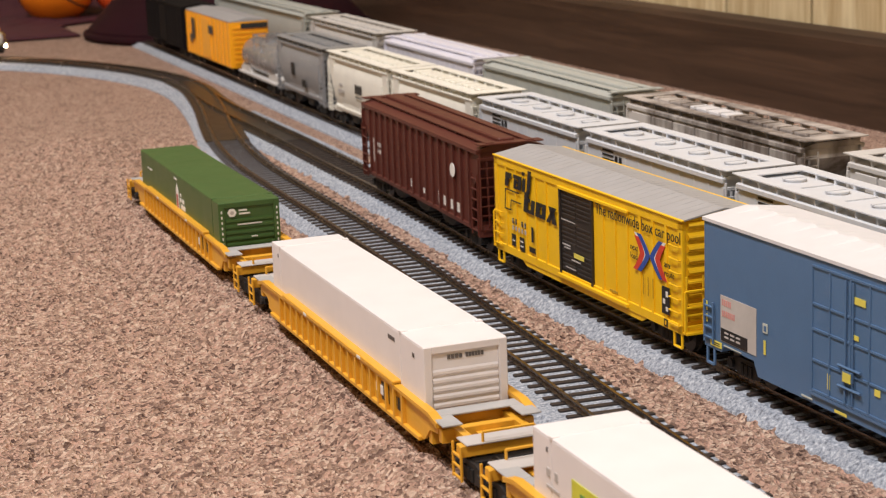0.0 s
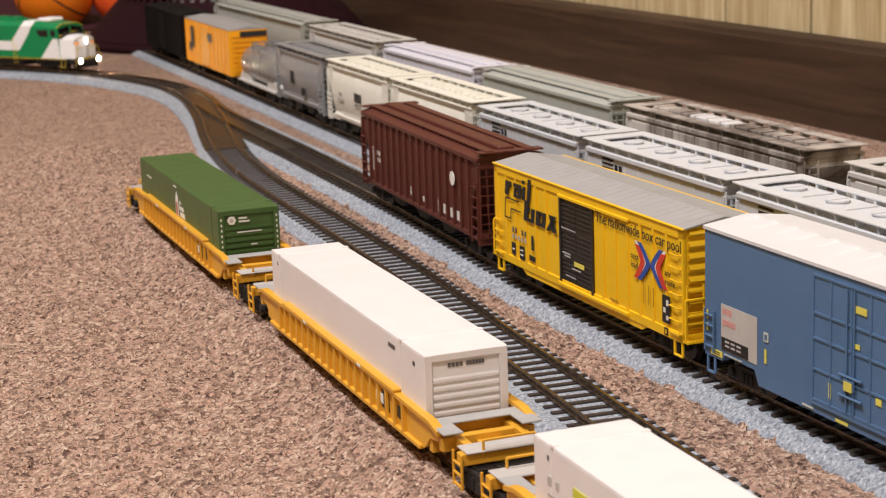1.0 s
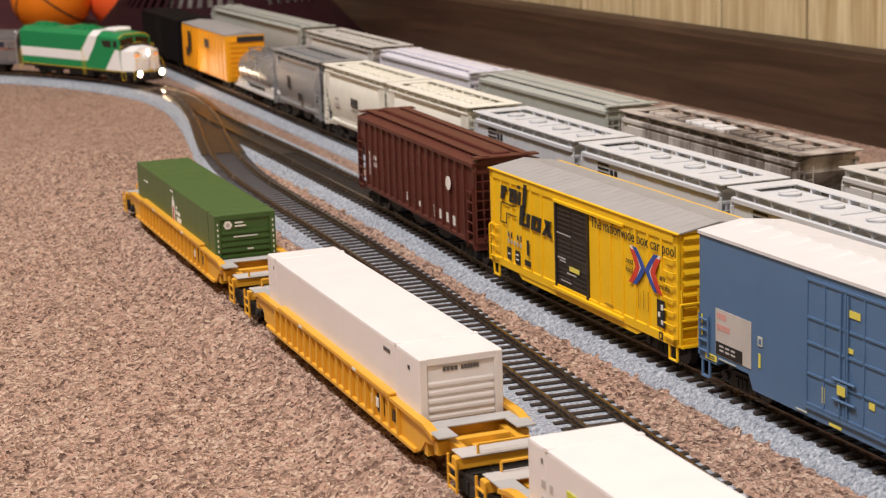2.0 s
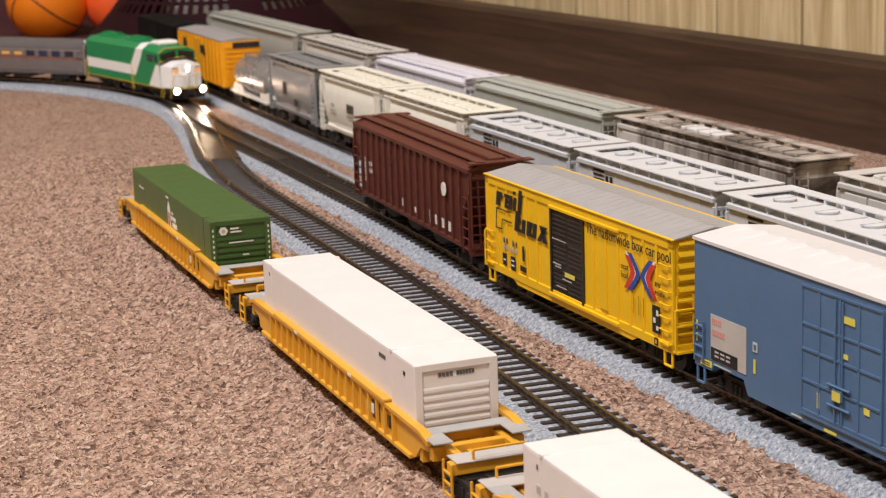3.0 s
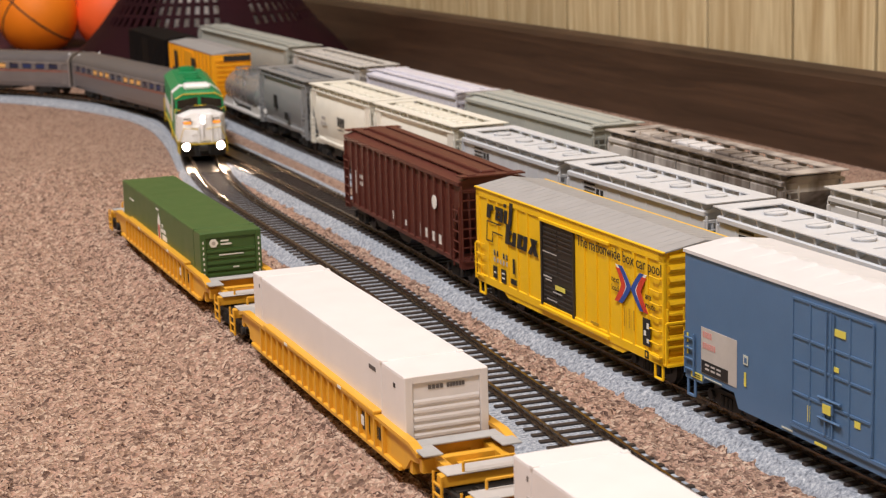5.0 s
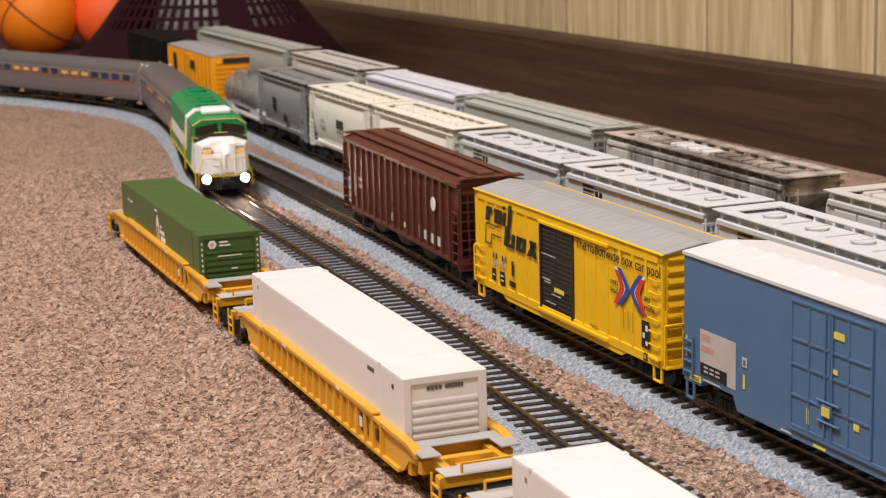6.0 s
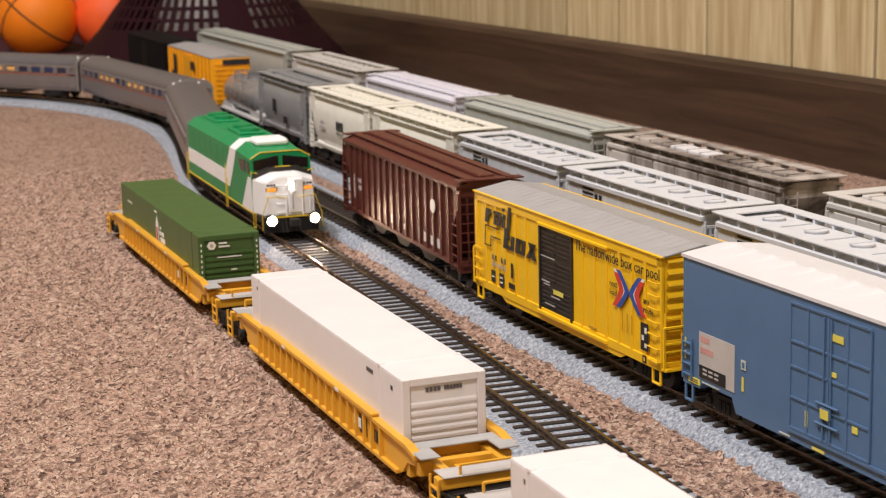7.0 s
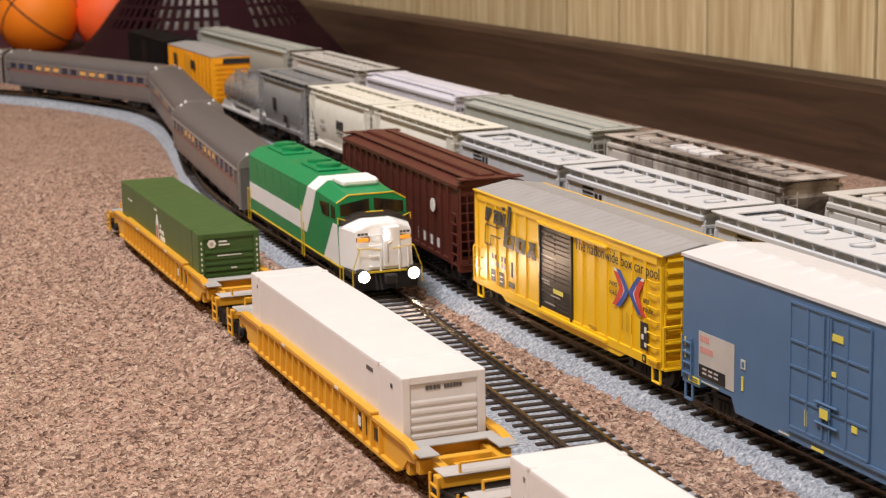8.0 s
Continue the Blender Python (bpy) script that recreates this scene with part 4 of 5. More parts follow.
    # crossed emblem: curved blue and red bands meeting back to back
    def band(mat, yc, sgn, lift, bow, half, cut):
        bm = bmesh.new()
        row = []
        for i in range(13):
            f = -1 + i / 6
            if cut and f > 0.92:
                continue
            y = yc + sgn * bow * abs(f) ** 1.25
            row.append((y, 0.0362 + 0.0076 * f))
        prism(bm, [(y - half, z) for y, z in row] + [(y + half, z) for y, z in reversed(row)], "x", x - 0.00010 - lift, x + 0.00003)
        part("emblem", bm, mat, root)
    for yc, sgn in ((-0.0622, 1), (-0.0658, -1)):
        band(MARK_WHITE, yc + sgn * 0.0019, sgn, 0.0, 0.0066, 0.0026, False)
        band(MARK_BLUE, yc, sgn, 0.00006, 0.0072, 0.0017, False)
        band(EMBLEM_RED, yc + sgn * 0.0044, sgn, 0.00006, 0.0058, 0.0019, True)
    bars(root, MARK_GREY, x, [(0.068 - 0.0034 * i, 0.0695 - 0.0034 * i, 0.0255, 0.028) for i in (0, 1, 3, 4)] + [(0.068 - 0.0034 * i, 0.0695 - 0.0034 * i, 0.0225, 0.0245) for i in (0, 1, 2, 3, 4)])
    bars(root, MARK_BLACK, x, [(0.068 - 0.0034 * i, 0.0692 - 0.0034 * i, 0.0255, 0.028) for i in (0, 1, 3, 4)] + [(0.066, 0.0705, 0.0148, 0.0205), (0.0565, 0.0615, 0.0140, 0.0205), (0.0445, 0.051, 0.0155, 0.018), (0.0465, 0.0485, 0.0205, 0.0275), (-0.0795, -0.0735, 0.0155, 0.0265), (-0.078, -0.075, 0.0105, 0.0135)])
    bars(root, MARK_WHITE, x - 0.0001, [(0.067, 0.0695, 0.0172, 0.0178), (0.0575, 0.0605, 0.0160, 0.0166), (0.0575, 0.0605, 0.0182, 0.0188), (-0.0785, -0.0768, 0.0168, 0.0185), (-0.0762, -0.0745, 0.0195, 0.0215), (-0.0785, -0.0768, 0.0225, 0.0248)])
    bars(root, YELLOW, x - 0.0001, [(-0.077, -0.076, 0.0112, 0.0128)])
    bars(root, MARK_GREY, -w - 0.0007, [(-0.003, 0.006, 0.0205, 0.0210), (0.002, 0.0155, 0.0372, 0.0376), (0.007, 0.0150, 0.0262, 0.0268), (0.007, 0.0130, 0.0250, 0.0255), (0.002, 0.012, 0.0165, 0.0169)])
    bars(root, MARK_YELLOW, -w - 0.0007, [(-0.006, 0.0035, 0.0222, 0.0242)])
    bars(root, paint("marking_ochre", (0.5, 0.30, 0.02), 0.5), x, [(-0.036, -0.029, 0.0145, 0.0155), (-0.0585, -0.0580, 0.0195, 0.0275), (-0.0625, -0.0620, 0.0195, 0.0275), (-0.0665, -0.0660, 0.0195, 0.0275)])
    running_gear(root, L - 0.020, L)
    return root


def blue_boxcar():
    y1 = 0.5572
    y0 = y1 - 0.212
    L, w, sill, eave = 0.106, 0.0184, 0.0122, 0.0588
    root = thing("boxcar", "tall blue boxcar with white ribbed roof and panelled plug door", "boxcar", "cars on the siding", SIDING.car(y0, y1))
    bm = bmesh.new()
    prism(bm, [(-L, eave), (-L, 0.0105), (-L + 0.012, 0.0105), (-L + 0.0135, 0.0128), (-L + 0.034, 0.0128), (-L + 0.037, 0.0075), (L - 0.037, 0.0075), (L - 0.034, 0.0128), (L - 0.0135, 0.0128), (L - 0.012, 0.0105), (L, 0.0105), (L, eave)], "x", -w, w)
    part("body", bm, BLUE, root)
    bm = bmesh.new()
    prism(bm, [(-w - 0.0006, eave - 0.0002), (-w - 0.0006, eave + 0.0010), (0, eave + 0.0034), (w + 0.0006, eave + 0.0010), (w + 0.0006, eave - 0.0002)], "y", -L - 0.0006, L + 0.0006)
    part("roof", bm, ROOF_WHITE, root)
    for i in range(17):
        y = -L + 0.006 + (2 * L - 0.012) * i / 16
        bm = bmesh.new()
        prism(bm, [(y - 0.0042, eave + 0.0006), (y - 0.0012, eave + 0.0017), (y + 0.0012, eave + 0.0017), (y + 0.0042, eave + 0.0006)], "x", -w + 0.0016, w - 0.0016)
        bmesh.ops.subdivide_edges(bm, edges=[e for e in bm.edges if abs(e.verts[0].co.x - e.verts[1].co.x) > 0.01], cuts=1)
        for v in bm.verts:
            v.co.z += (1 - abs(v.co.x) / w) * 0.0024 - (0.0012 if abs(v.co.x) > w * 0.8 else 0)
        part("roof_rib", bm, ROOF_WHITE, root)
    for s in (-1, 1):
        bm = bmesh.new()
        d0, d1, z0, z1 = -0.0099, 0.0345, 0.0125, eave - 0.0030
        X0, X1 = sorted((s * (w - 0.0004), s * (w + 0.0004)))
        box(bm, X0, X1, d0, d1, z0, z1, 0.0001)
        part("plug_door", bm, BLUE, root, "blue plug door divided in raised panels")
        bm = bmesh.new()
        X0, X1 = sorted((s * (w + 0.0002), s * (w + 0.0008)))
        for y in (d0, 0.0022, 0.0126, 0.0243, d1):
            box(bm, X0, X1, y - 0.0004, y + 0.0004, z0, z1)
        for z in (z0, 0.0232, 0.0340, 0.0428, z1):
            box(bm, X0, X1, d0, d1, z - 0.0004, z + 0.0004)
        box(bm, X0, X1, d0 - 0.03, d1 + 0.001, z0 - 0.0018, z0 - 0.0006)
        part("door_frame", bm, BLUE, root)
        bm = bmesh.new()
        for y in (0.0108, 0.0148):
            rod(bm, (s * (w + 0.0010), y, z0 + 0.0005), (s * (w + 0.0010), y, z1 - 0.001), 0.0004)
        for z in (z0 + 0.006, z0 + 0.013):
            rod(bm, (s * (w + 0.0012), 0.006, z), (s * (w + 0.0012), 0.0185, z), 0.0005)
        box(bm, *sorted((s * (w + 0.001), s * (w + 0.0016))), 0.0100, 0.0156, z0 + 0.0085, z0 + 0.012)
        part("locking_bar", bm, BLUE, root)
        for q in (-1, 1):
            ladder(root, BLUE, q * (L - 0.0010), q * (L - 0.0072), s * (w + 0.0008), 0.0125, 0.0285, 4, "y")
            stirrup(root, BLUE, s * (w - 0.0004), q * (L - 0.0015), q * (L - 0.0065), 0.0042, 0.0110)
    for q in (-1, 1):
        bm = bmesh.new()
        prism(bm, [(q * (L - 0.0006), -0.0016), (q * (L + 0.0012), -0.0005), (q * (L + 0.0012), 0.0005), (q * (L - 0.0006), 0.0016)], "x", -w + 0.003, w - 0.003)
        rib = part("end_rib", bm, BLUE, root)
        rib.matrix_basis = pose(0, 0, 0.016)
        for i in range(1, 10):
            again(rib, pose(0, 0, 0.016 + i * 0.0043))
    x = -w - 0.0001
    # grey placard with faded red figures and a black corner block
    bars(root, paint("placard_grey", (0.50, 0.47, 0.45), 0.55), x, [(0.0700, 0.0943, 0.0150, 0.0325)])
    bars(root, paint("faded_red", (0.60, 0.28, 0.26), 0.55), x - 0.0001, [(0.0922 - 0.0013 * i, 0.0931 - 0.0013 * i, 0.0288, 0.0311) for i in range(5)] + [(0.0922 - 0.0013 * i, 0.0931 - 0.0013 * i, 0.0246, 0.0269) for i in range(7)])
    bars(root, MARK_BLACK, x - 0.0001, [(0.0757, 0.0940, 0.0152, 0.0200)])
    bars(root, MARK_GREY, x - 0.0002, [(0.0885 - 0.004 * (i % 3), 0.0913 - 0.004 * (i % 3), 0.0183 - 0.0016 * (i // 3), 0.0190 - 0.0016 * (i // 3)) for i in range(6)])
    bars(root, MARK_YELLOW, x - 0.0001, [(0.0935, 0.1015, 0.0117, 0.0140), (0.0637, 0.0650, 0.0170, 0.0222), (0.1035, 0.1045, 0.0200, 0.0230), (0.1035, 0.1045, 0.0245, 0.0280), (0.0145, 0.0215, 0.0080, 0.0090)])
    bars(root, MARK_BLACK, x - 0.0002, [(0.0948, 0.1003, 0.0123, 0.0126), (0.0948, 0.1003, 0.0131, 0.0134)])
    bars(root, paint("marking_pale", (0.55, 0.58, 0.52), 0.5), x - 0.0001, [(0.0625, 0.0655, 0.0250, 0.0285), (0.080, 0.092, 0.0134, 0.0138), (0.0345, 0.041, 0.0084, 0.0090)])
    bars(root, BLUE, x - 0.0002, [(0.0632, 0.0648, 0.0257, 0.0277)])
    bars(root, MARK_YELLOW, -w - 0.0006, [(0.0045, 0.0105, 0.0478, 0.0502), (0.0238, 0.0252, 0.0150, 0.0205), (0.0080, 0.0110, 0.0358, 0.0374), (-0.004, -0.001, 0.0200, 0.0222)])
    bars(root, MARK_YELLOW, -w - 0.0018, [(0.0105, 0.0150, 0.0208, 0.0240)])
    running_gear(root, L - 0.022, L)
    return root


yellow_boxcar()
blue_boxcar()

# ---------------------------------------------------------------- yard track
def ns_marks(root, L):
    bars(root, MARK_BLACK, -0.0168, [(L - 0.030, L - 0.018, 0.0450 - 0.0022 * i, 0.0461 - 0.0022 * i) for i in range(3)] + [(L - 0.0345, L - 0.0315, 0.0405, 0.0440), (L - 0.039, L - 0.036, 0.0405, 0.0440)])


for y0, y1 in ((0.517, 0.655), (0.665, 0.804), (0.814, 0.948)):
    h = covered_hopper(YARD, y0, y1, HOPPER_GREY, "light grey covered hopper with round roof hatches on the yard track", "seams", "round", 0.0492, panels=9)
    ns_marks(h, (y1 - y0) / 2)
for k, (y0, y1) in enumerate(((0.961, 1.105), (1.114, 1.249))):
    h = covered_hopper(YARD, y0, y1, HOPPER_WHITE, "cream-white curved-side covered hopper on the yard track", "round", "long", 0.050)
    if k:
        bars(h, MARK_BLACK, -0.0181, [(-0.0125 + 0.0055 * i, -0.0085 + 0.0055 * i, 0.029, 0.0355) for i in range(3)] + [(-0.0125, 0.0025, 0.0262, 0.0270)])
        bars(h, MARK_GREY, -0.0180, [(0.032, 0.040, 0.0305, 0.0325), (0.030, 0.042, 0.0260, 0.0285)])
        bm = bmesh.new()
        prism(bm, [(-0.058, 0.018), (-0.047, 0.018), (-0.055, 0.030)], "x", -0.0182, -0.0168)
        part("marking", bm, paint("marking_green", (0.03, 0.16, 0.06), 0.5), h)
grey = covered_hopper(YARD, 1.262, 1.392, HOPPER_STEEL, "steel-grey curved-side covered hopper on the yard track", "round", "long", 0.050)
bars(grey, BLACK, -0.0181, [(0.012, 0.022, 0.026, 0.036), (-0.018, -0.008, 0.019, 0.025)])


def tank_car(y0, y1):
    L = (y1 - y0) / 2
    mat = paint("tank_silver_grey", (0.33, 0.34, 0.36), 0.25, 0.1, 0.5)
    root = thing("tank_car", "silver-grey tank car with walkway and dome on the yard track", "tank car", at=YARD.car(y0, y1))
    bm = bmesh.new()
    seg, r, zc = 28, 0.0158, 0.0255
    ys = [(-L + 0.004, 0.35), (-L + 0.006, 0.75), (-L + 0.010, 0.95), (-L + 0.016, 1.0), (L - 0.016, 1.0), (L - 0.010, 0.95), (L - 0.006, 0.75), (L - 0.004, 0.35)]
    rings = [[bm.verts.new((r * f * math.cos(2 * math.pi * i / seg), y, zc + r * f * math.sin(2 * math.pi * i / seg))) for i in range(seg)] for y, f in ys]
    for a, b in zip(rings, rings[1:]):
        for i in range(seg):
            bm.faces.new((a[i], a[(i + 1) % seg], b[(i + 1) % seg], b[i]))
    bm.faces.new(rings[0][::-1])
    bm.faces.new(rings[-1])
    part("tank", bm, mat, root, smooth=True)
    bm = bmesh.new()
    cyl(bm, (0, 0, zc + r - 0.001), 0.006, 0.005, "z", 16)
    cyl(bm, (0, 0, zc + r + 0.004), 0.0066, 0.0008, "z", 16)
    part("dome", bm, mat, root)
    bm = bmesh.new()
    rod(bm, (-0.014, 0.012, zc + r + 0.005), (0.014, 0.012, zc + r + 0.005), 0.0006)
    for s in (-1, 1):
        for y in (-0.012, 0.012):
            rod(bm, (s * 0.014, y, zc + 0.006), (s * 0.014, y, zc + r + 0.005), 0.0006)
        rod(bm, (s * 0.014, -0.012, zc + r + 0.005), (s * 0.014, 0.012, zc + r + 0.005), 0.0006)
    part("platform_railing", bm, mat, root)
    for q in (-1, 1):
        bm = bmesh.new()
        prism(bm, [(q * (L - 0.034), 0.011), (q * (L - 0.030), 0.019), (q * (L - 0.012), 0.020), (q * L, 0.014), (q * L, 0.010)], "x", -0.0135, 0.0135)
        part("saddle", bm, HOPPER_PALE, root)
    bm = bmesh.new()
    box(bm, -0.0165, 0.0165, -L, L, 0.0100, 0.0115)
    part("running_board", bm, HOPPER_PALE, root)
    running_gear(root, L - 0.02, L)


tank_car(1.406, 1.532)


NIGHT = paint("far_boxcar_black", (0.005, 0.004, 0.005), 0.8, 0.2)
NIGHT.node_tree.nodes["Principled BSDF"].inputs["Specular IOR Level"].default_value = 0.15


def far_boxcar(y0, y1, mat, label, line):
    L, w = (y1 - y0) / 2, 0.018
    root = thing("boxcar", label, "boxcar", at=line.car(y0, y1))
    part("body", bx(-w, w, -L, L, 0.010, 0.052, 0.0005), mat, root)
    bm = bmesh.new()
    prism(bm, [(-w - 0.0004, 0.0518), (-w - 0.0004, 0.0526), (0, 0.0548), (w + 0.0004, 0.0526), (w + 0.0004, 0.0518)], "y", -L, L)
    part("roof", bm, mat if mat is NIGHT else ROOF_GREY, root)
    post = part("side_post", bx(-w - 0.0009, -w + 0.0002, -0.0007, 0.0007, 0.011, 0.051), mat, root)
    post.matrix_basis = pose(0, -L + 0.002, 0)
    for i in range(1, 13):
        again(post, pose(0, -L + 0.002 + (2 * L - 0.004) * i / 12, 0))
    part("sliding_door", bx(-w - 0.0011, -w + 0.0004, -0.014, 0.014, 0.013, 0.049), mat, root)
    rib = part("end_rib", bx(-w + 0.003, w - 0.003, -L - 0.0010, -L + 0.0004, -0.0009, 0.0009), mat, root)
    rib.matrix_basis = pose(0, 0, 0.015)
    for i in range(1, 8):
        again(rib, pose(0, 0, 0.015 + i * 0.0045))
    if mat is not NIGHT:
        bars(root, MARK_BLACK, -w - 0.0012, [(0.05, 0.062, 0.026, 0.046), (0.058, 0.07, 0.022, 0.030), (-0.025, -0.008, 0.036, 0.044)])
        bm = bmesh.new()
        box(bm, -0.008, 0.017, -L - 0.0013, -L - 0.0009, 0.0455, 0.0505)
        part("marking", bm, MARK_BLACK, root)
    running_gear(root, L - 0.02, L)


far_boxcar(1.550, 1.725, paint("far_boxcar_orange_yellow", (0.90, 0.40, 0.006), 0.5, 0.06), "orange-yellow boxcar at the far end of the yard track", YARD)
far_boxcar(1.745, 1.92, NIGHT, "black boxcar at the far end of the yard track", YARD)

# ---------------------------------------------------------------- cars beside the wall
covered_hopper(WALL_TRACK, 0.47, 0.667, HOPPER_PALE, "pale grey covered hopper beside the baseboard", "panels", "long", 0.050, panels=10)
covered_hopper(WALL_TRACK, 0.704, 0.892, HOPPER_DIRTY, "heavily weathered grey-brown covered hopper with one white hatch", "panels", "mixed", 0.0505, panels=7, roofmat=DIRTY_ROOF, bright=ROOF_WHITE)
covered_hopper(WALL_TRACK, 0.912, 1.112, HOPPER_SAGE, "sage-grey covered hopper with a trough hatch beside the baseboard", "seams", "trough", 0.0515)
covered_hopper(WALL_TRACK, 1.130, 1.322, HOPPER_BLUEWHITE, "cool-white ribbed covered hopper beside the baseboard", "seams", "trough", 0.0505, panels=16)
covered_hopper(WALL_TRACK, 1.342, 1.527, HOPPER_PALE, "pale grey covered hopper beside the baseboard", "round", "long", 0.050)
covered_hopper(WALL_TRACK, 1.547, 1.872, HOPPER_SAGE, "long sage-grey covered hopper at the far end", "round", "trough", 0.0525)

# ---------------------------------------------------------------- basket and balls behind the layout
def ball(x, y, r, mat, label, seams, turn):
    bm = bmesh.new()
    bmesh.ops.create_uvsphere(bm, u_segments=48, v_segments=28, radius=r)
    root = thing("ball", label, "ball", "balls by the basket", pose(x, y, CARPET_Z + r - 0.001, *turn))
    part("skin", bm, mat, root, smooth=True)
    if seams:
        for m in (pose(0, 0, 0), pose(0, 0, 0, 90), pose(0, 0, 0, 60, 90), pose(0, 0, 0, -60, 90)):
            bm = bmesh.new()
            n, t = 64, 0.0011
            R = []
            for i in range(n):
                a = 2 * math.pi * i / n
                R.append([bm.verts.new(m @ Vector(((r + u) * math.cos(a), (r + u) * math.sin(a), v))) for u, v in ((-t, -t), (t * 0.35, -t), (t * 0.35, t), (-t, t))])
            for i in range(n):
                for k in range(4):
                    bm.faces.new((R[i][k], R[i][(k + 1) % 4], R[(i + 1) % n][(k + 1) % 4], R[(i + 1) % n][k]))
            part("seam", bm, MARK_BLACK, root)
    return root


ORANGE = paint("ball_orange_rubber", (0.92, 0.235, 0.004), 0.6, 0.06, scale=40)
RED_ORANGE = paint("ball_red_orange_rubber", (0.95, 0.13, 0.025), 0.6, 0.06, scale=40)
MAROON = paint("basket_maroon_plastic", (0.020, 0.0028, 0.0065), 0.75, 0.2, scale=30)
MAROON.node_tree.nodes["Principled BSDF"].inputs["Specular IOR Level"].default_value = 0.15
ball(0.4155, 2.385, 0.054, ORANGE, "orange toy basketball with black seams on the carpet", True, (20, 35, 10))
ball(0.512, 2.372, 0.051, RED_ORANGE, "plain red-orange rubber ball at the basket mouth", False, (0, 0, 0))


def basket():
    """A slotted plastic basket turned over, its rim on the carpet."""
    c = Vector((0.570, 2.095, CARPET_Z))
    root = thing("laundry_basket", "dark maroon slotted plastic basket turned over on the carpet", "basket", at=Matrix.Translation(c))
    shape = [(0.170, 0.000), (0.167, 0.012), (0.158, 0.022), (0.130, 0.052), (0.104, 0.086), (0.090, 0.120), (0.080, 0.160), (0.074, 0.190), (0.066, 0.200), (0.0, 0.202)]
    n, seg = 72, 264
    along = np.cumsum([0] + [math.dist(p, q) for p, q in zip(shape, shape[1:])])
    bm = bmesh.new()
    rings = []
    for i in range(n):
        d = along[-1] * i / n
        q, z = float(np.interp(d, along, [p[0] for p in shape])), float(np.interp(d, along, [p[1] for p in shape]))
        rings.append([bm.verts.new((q * math.cos(2 * math.pi * k / seg), q * math.sin(2 * math.pi * k / seg), z)) for k in range(seg)])
    for i, (p, q) in enumerate(zip(rings, rings[1:])):
        for k in range(seg):
            if k % 4 in (1, 2) and i % 4 and 15 < i < n - 22 and 6 <= k % 66 < 60:
                continue
            bm.faces.new((p[k], p[(k + 1) % seg], q[(k + 1) % seg], q[k]))
    bm.faces.new(rings[-1])
    ob = part("slotted_wall", bm, MAROON, root)
    mod = ob.modifiers.new("thickness", "SOLIDIFY")
    mod.thickness = 0.0022
    bm = bmesh.new()
    seg = 96
    for k in range(seg):
        a, b = (Vector((0.1705 * math.cos(2 * math.pi * q / seg), 0.1705 * math.sin(2 * math.pi * q / seg), 0.0045)) for q in (k, k + 1))
        rod(bm, a, b, 0.0045, 8)
    part("rim", bm, MAROON, root)


basket()


def slot_filler():
    """Added pale crumpled lump filling the basket; stands in for light through its slots."""
    bm = bmesh.new()
    bmesh.ops.create_icosphere(bm, subdivisions=4, radius=1.0)
    for v in bm.verts:
        k = 1 + 0.14 * noise.noise(v.co * 2.3) + 0.05 * noise.noise(v.co * 7)
        v.co = Vector((v.co.x * 0.085, v.co.y * 0.070, v.co.z * 0.062)) * k
    ob = part("cloth", bm, paint("pale_cloth", (0.74, 0.70, 0.68), 0.9, 0.08, scale=30), None, smooth=True)
    ob.matrix_basis = pose(0.595, 2.100, 0.047, 0, 0, -12)
    tagged(ob, "added pale crumpled lump that brightens the slots of the maroon basket", "cloth")


slot_filler()


def maroon_cloth():
    """A low rumpled dark cloth spread behind and under the balls."""
    bm = bmesh.new()
    n, m = 46, 22
    grid = []
    for i in range(n):
        row = []
        for j in range(m):
            u, v = i / (n - 1), j / (m - 1)
            x, y = 0.10 + (0.30 + 0.20 * min(1.0, max(0.0, 4 * (v - 0.27)))) * u, 2.15 + 0.55 * v
            edge = min(1, 8 * min(u, 1 - u)) * min(1, 6 * min(v, 1 - v))
            z = CARPET_Z + 0.001 + edge * (0.002 + 0.13 * max(0.0, v - 0.54) ** 1.1 * 2 * (0.75 + 0.5 * noise.noise((x * 9, y * 9, 0))) + 0.012 * abs(noise.noise((x * 26, y * 26, 3))) * min(1, 3 * v))
            row.append(bm.verts.new((x, y, z)))
        grid.append(row)
    for a, b in zip(grid, grid[1:]):
        for j in range(m - 1):
            bm.faces.new((a[j], a[j + 1], b[j + 1], b[j]))
    ob = part("cloth", bm, paint("maroon_cloth", (0.055, 0.008, 0.016), 0.85, 0.25, scale=30), None, smooth=True)
    mod = ob.modifiers.new("thickness", "SOLIDIFY")
    mod.thickness = 0.002
    tagged(ob, "dark maroon rumpled cloth behind the toy balls", "cloth")


maroon_cloth()

# ---------------------------------------------------------------- the passenger train
LOCO_GREEN = paint("loco_green", (0.001, 0.240, 0.080), 0.40, 0.05)
LOCO_WHITE = paint("loco_white", (0.86, 0.87, 0.89), 0.40, 0.03)
RAIL_YELLOW = paint("handrail_yellow", (0.70, 0.50, 0.03), 0.45)
CAB_GLASS = glass_material("cab_glass", (0.012, 0.010, 0.010))
COACH_GREY = paint("coach_grey_metal", (0.225, 0.21, 0.22), 0.36, 0.07, 0.4)
COACH_ROOF = paint("coach_roof_grey", (0.135, 0.128, 0.136), 0.42, 0.08, 0.2)
COACH_TRIM = paint("coach_stripe_rust", (0.32, 0.10, 0.07), 0.45)
COACH_BLUE = paint("coach_stripe_blue", (0.02, 0.035, 0.12), 0.4)
LAMP = glow("headlight_glow", (1.0, 0.70, 0.48), 300.0)
LAMP_DIM = glow("upper_headlight_glow", (1.0, 0.90, 0.78), 14.0)
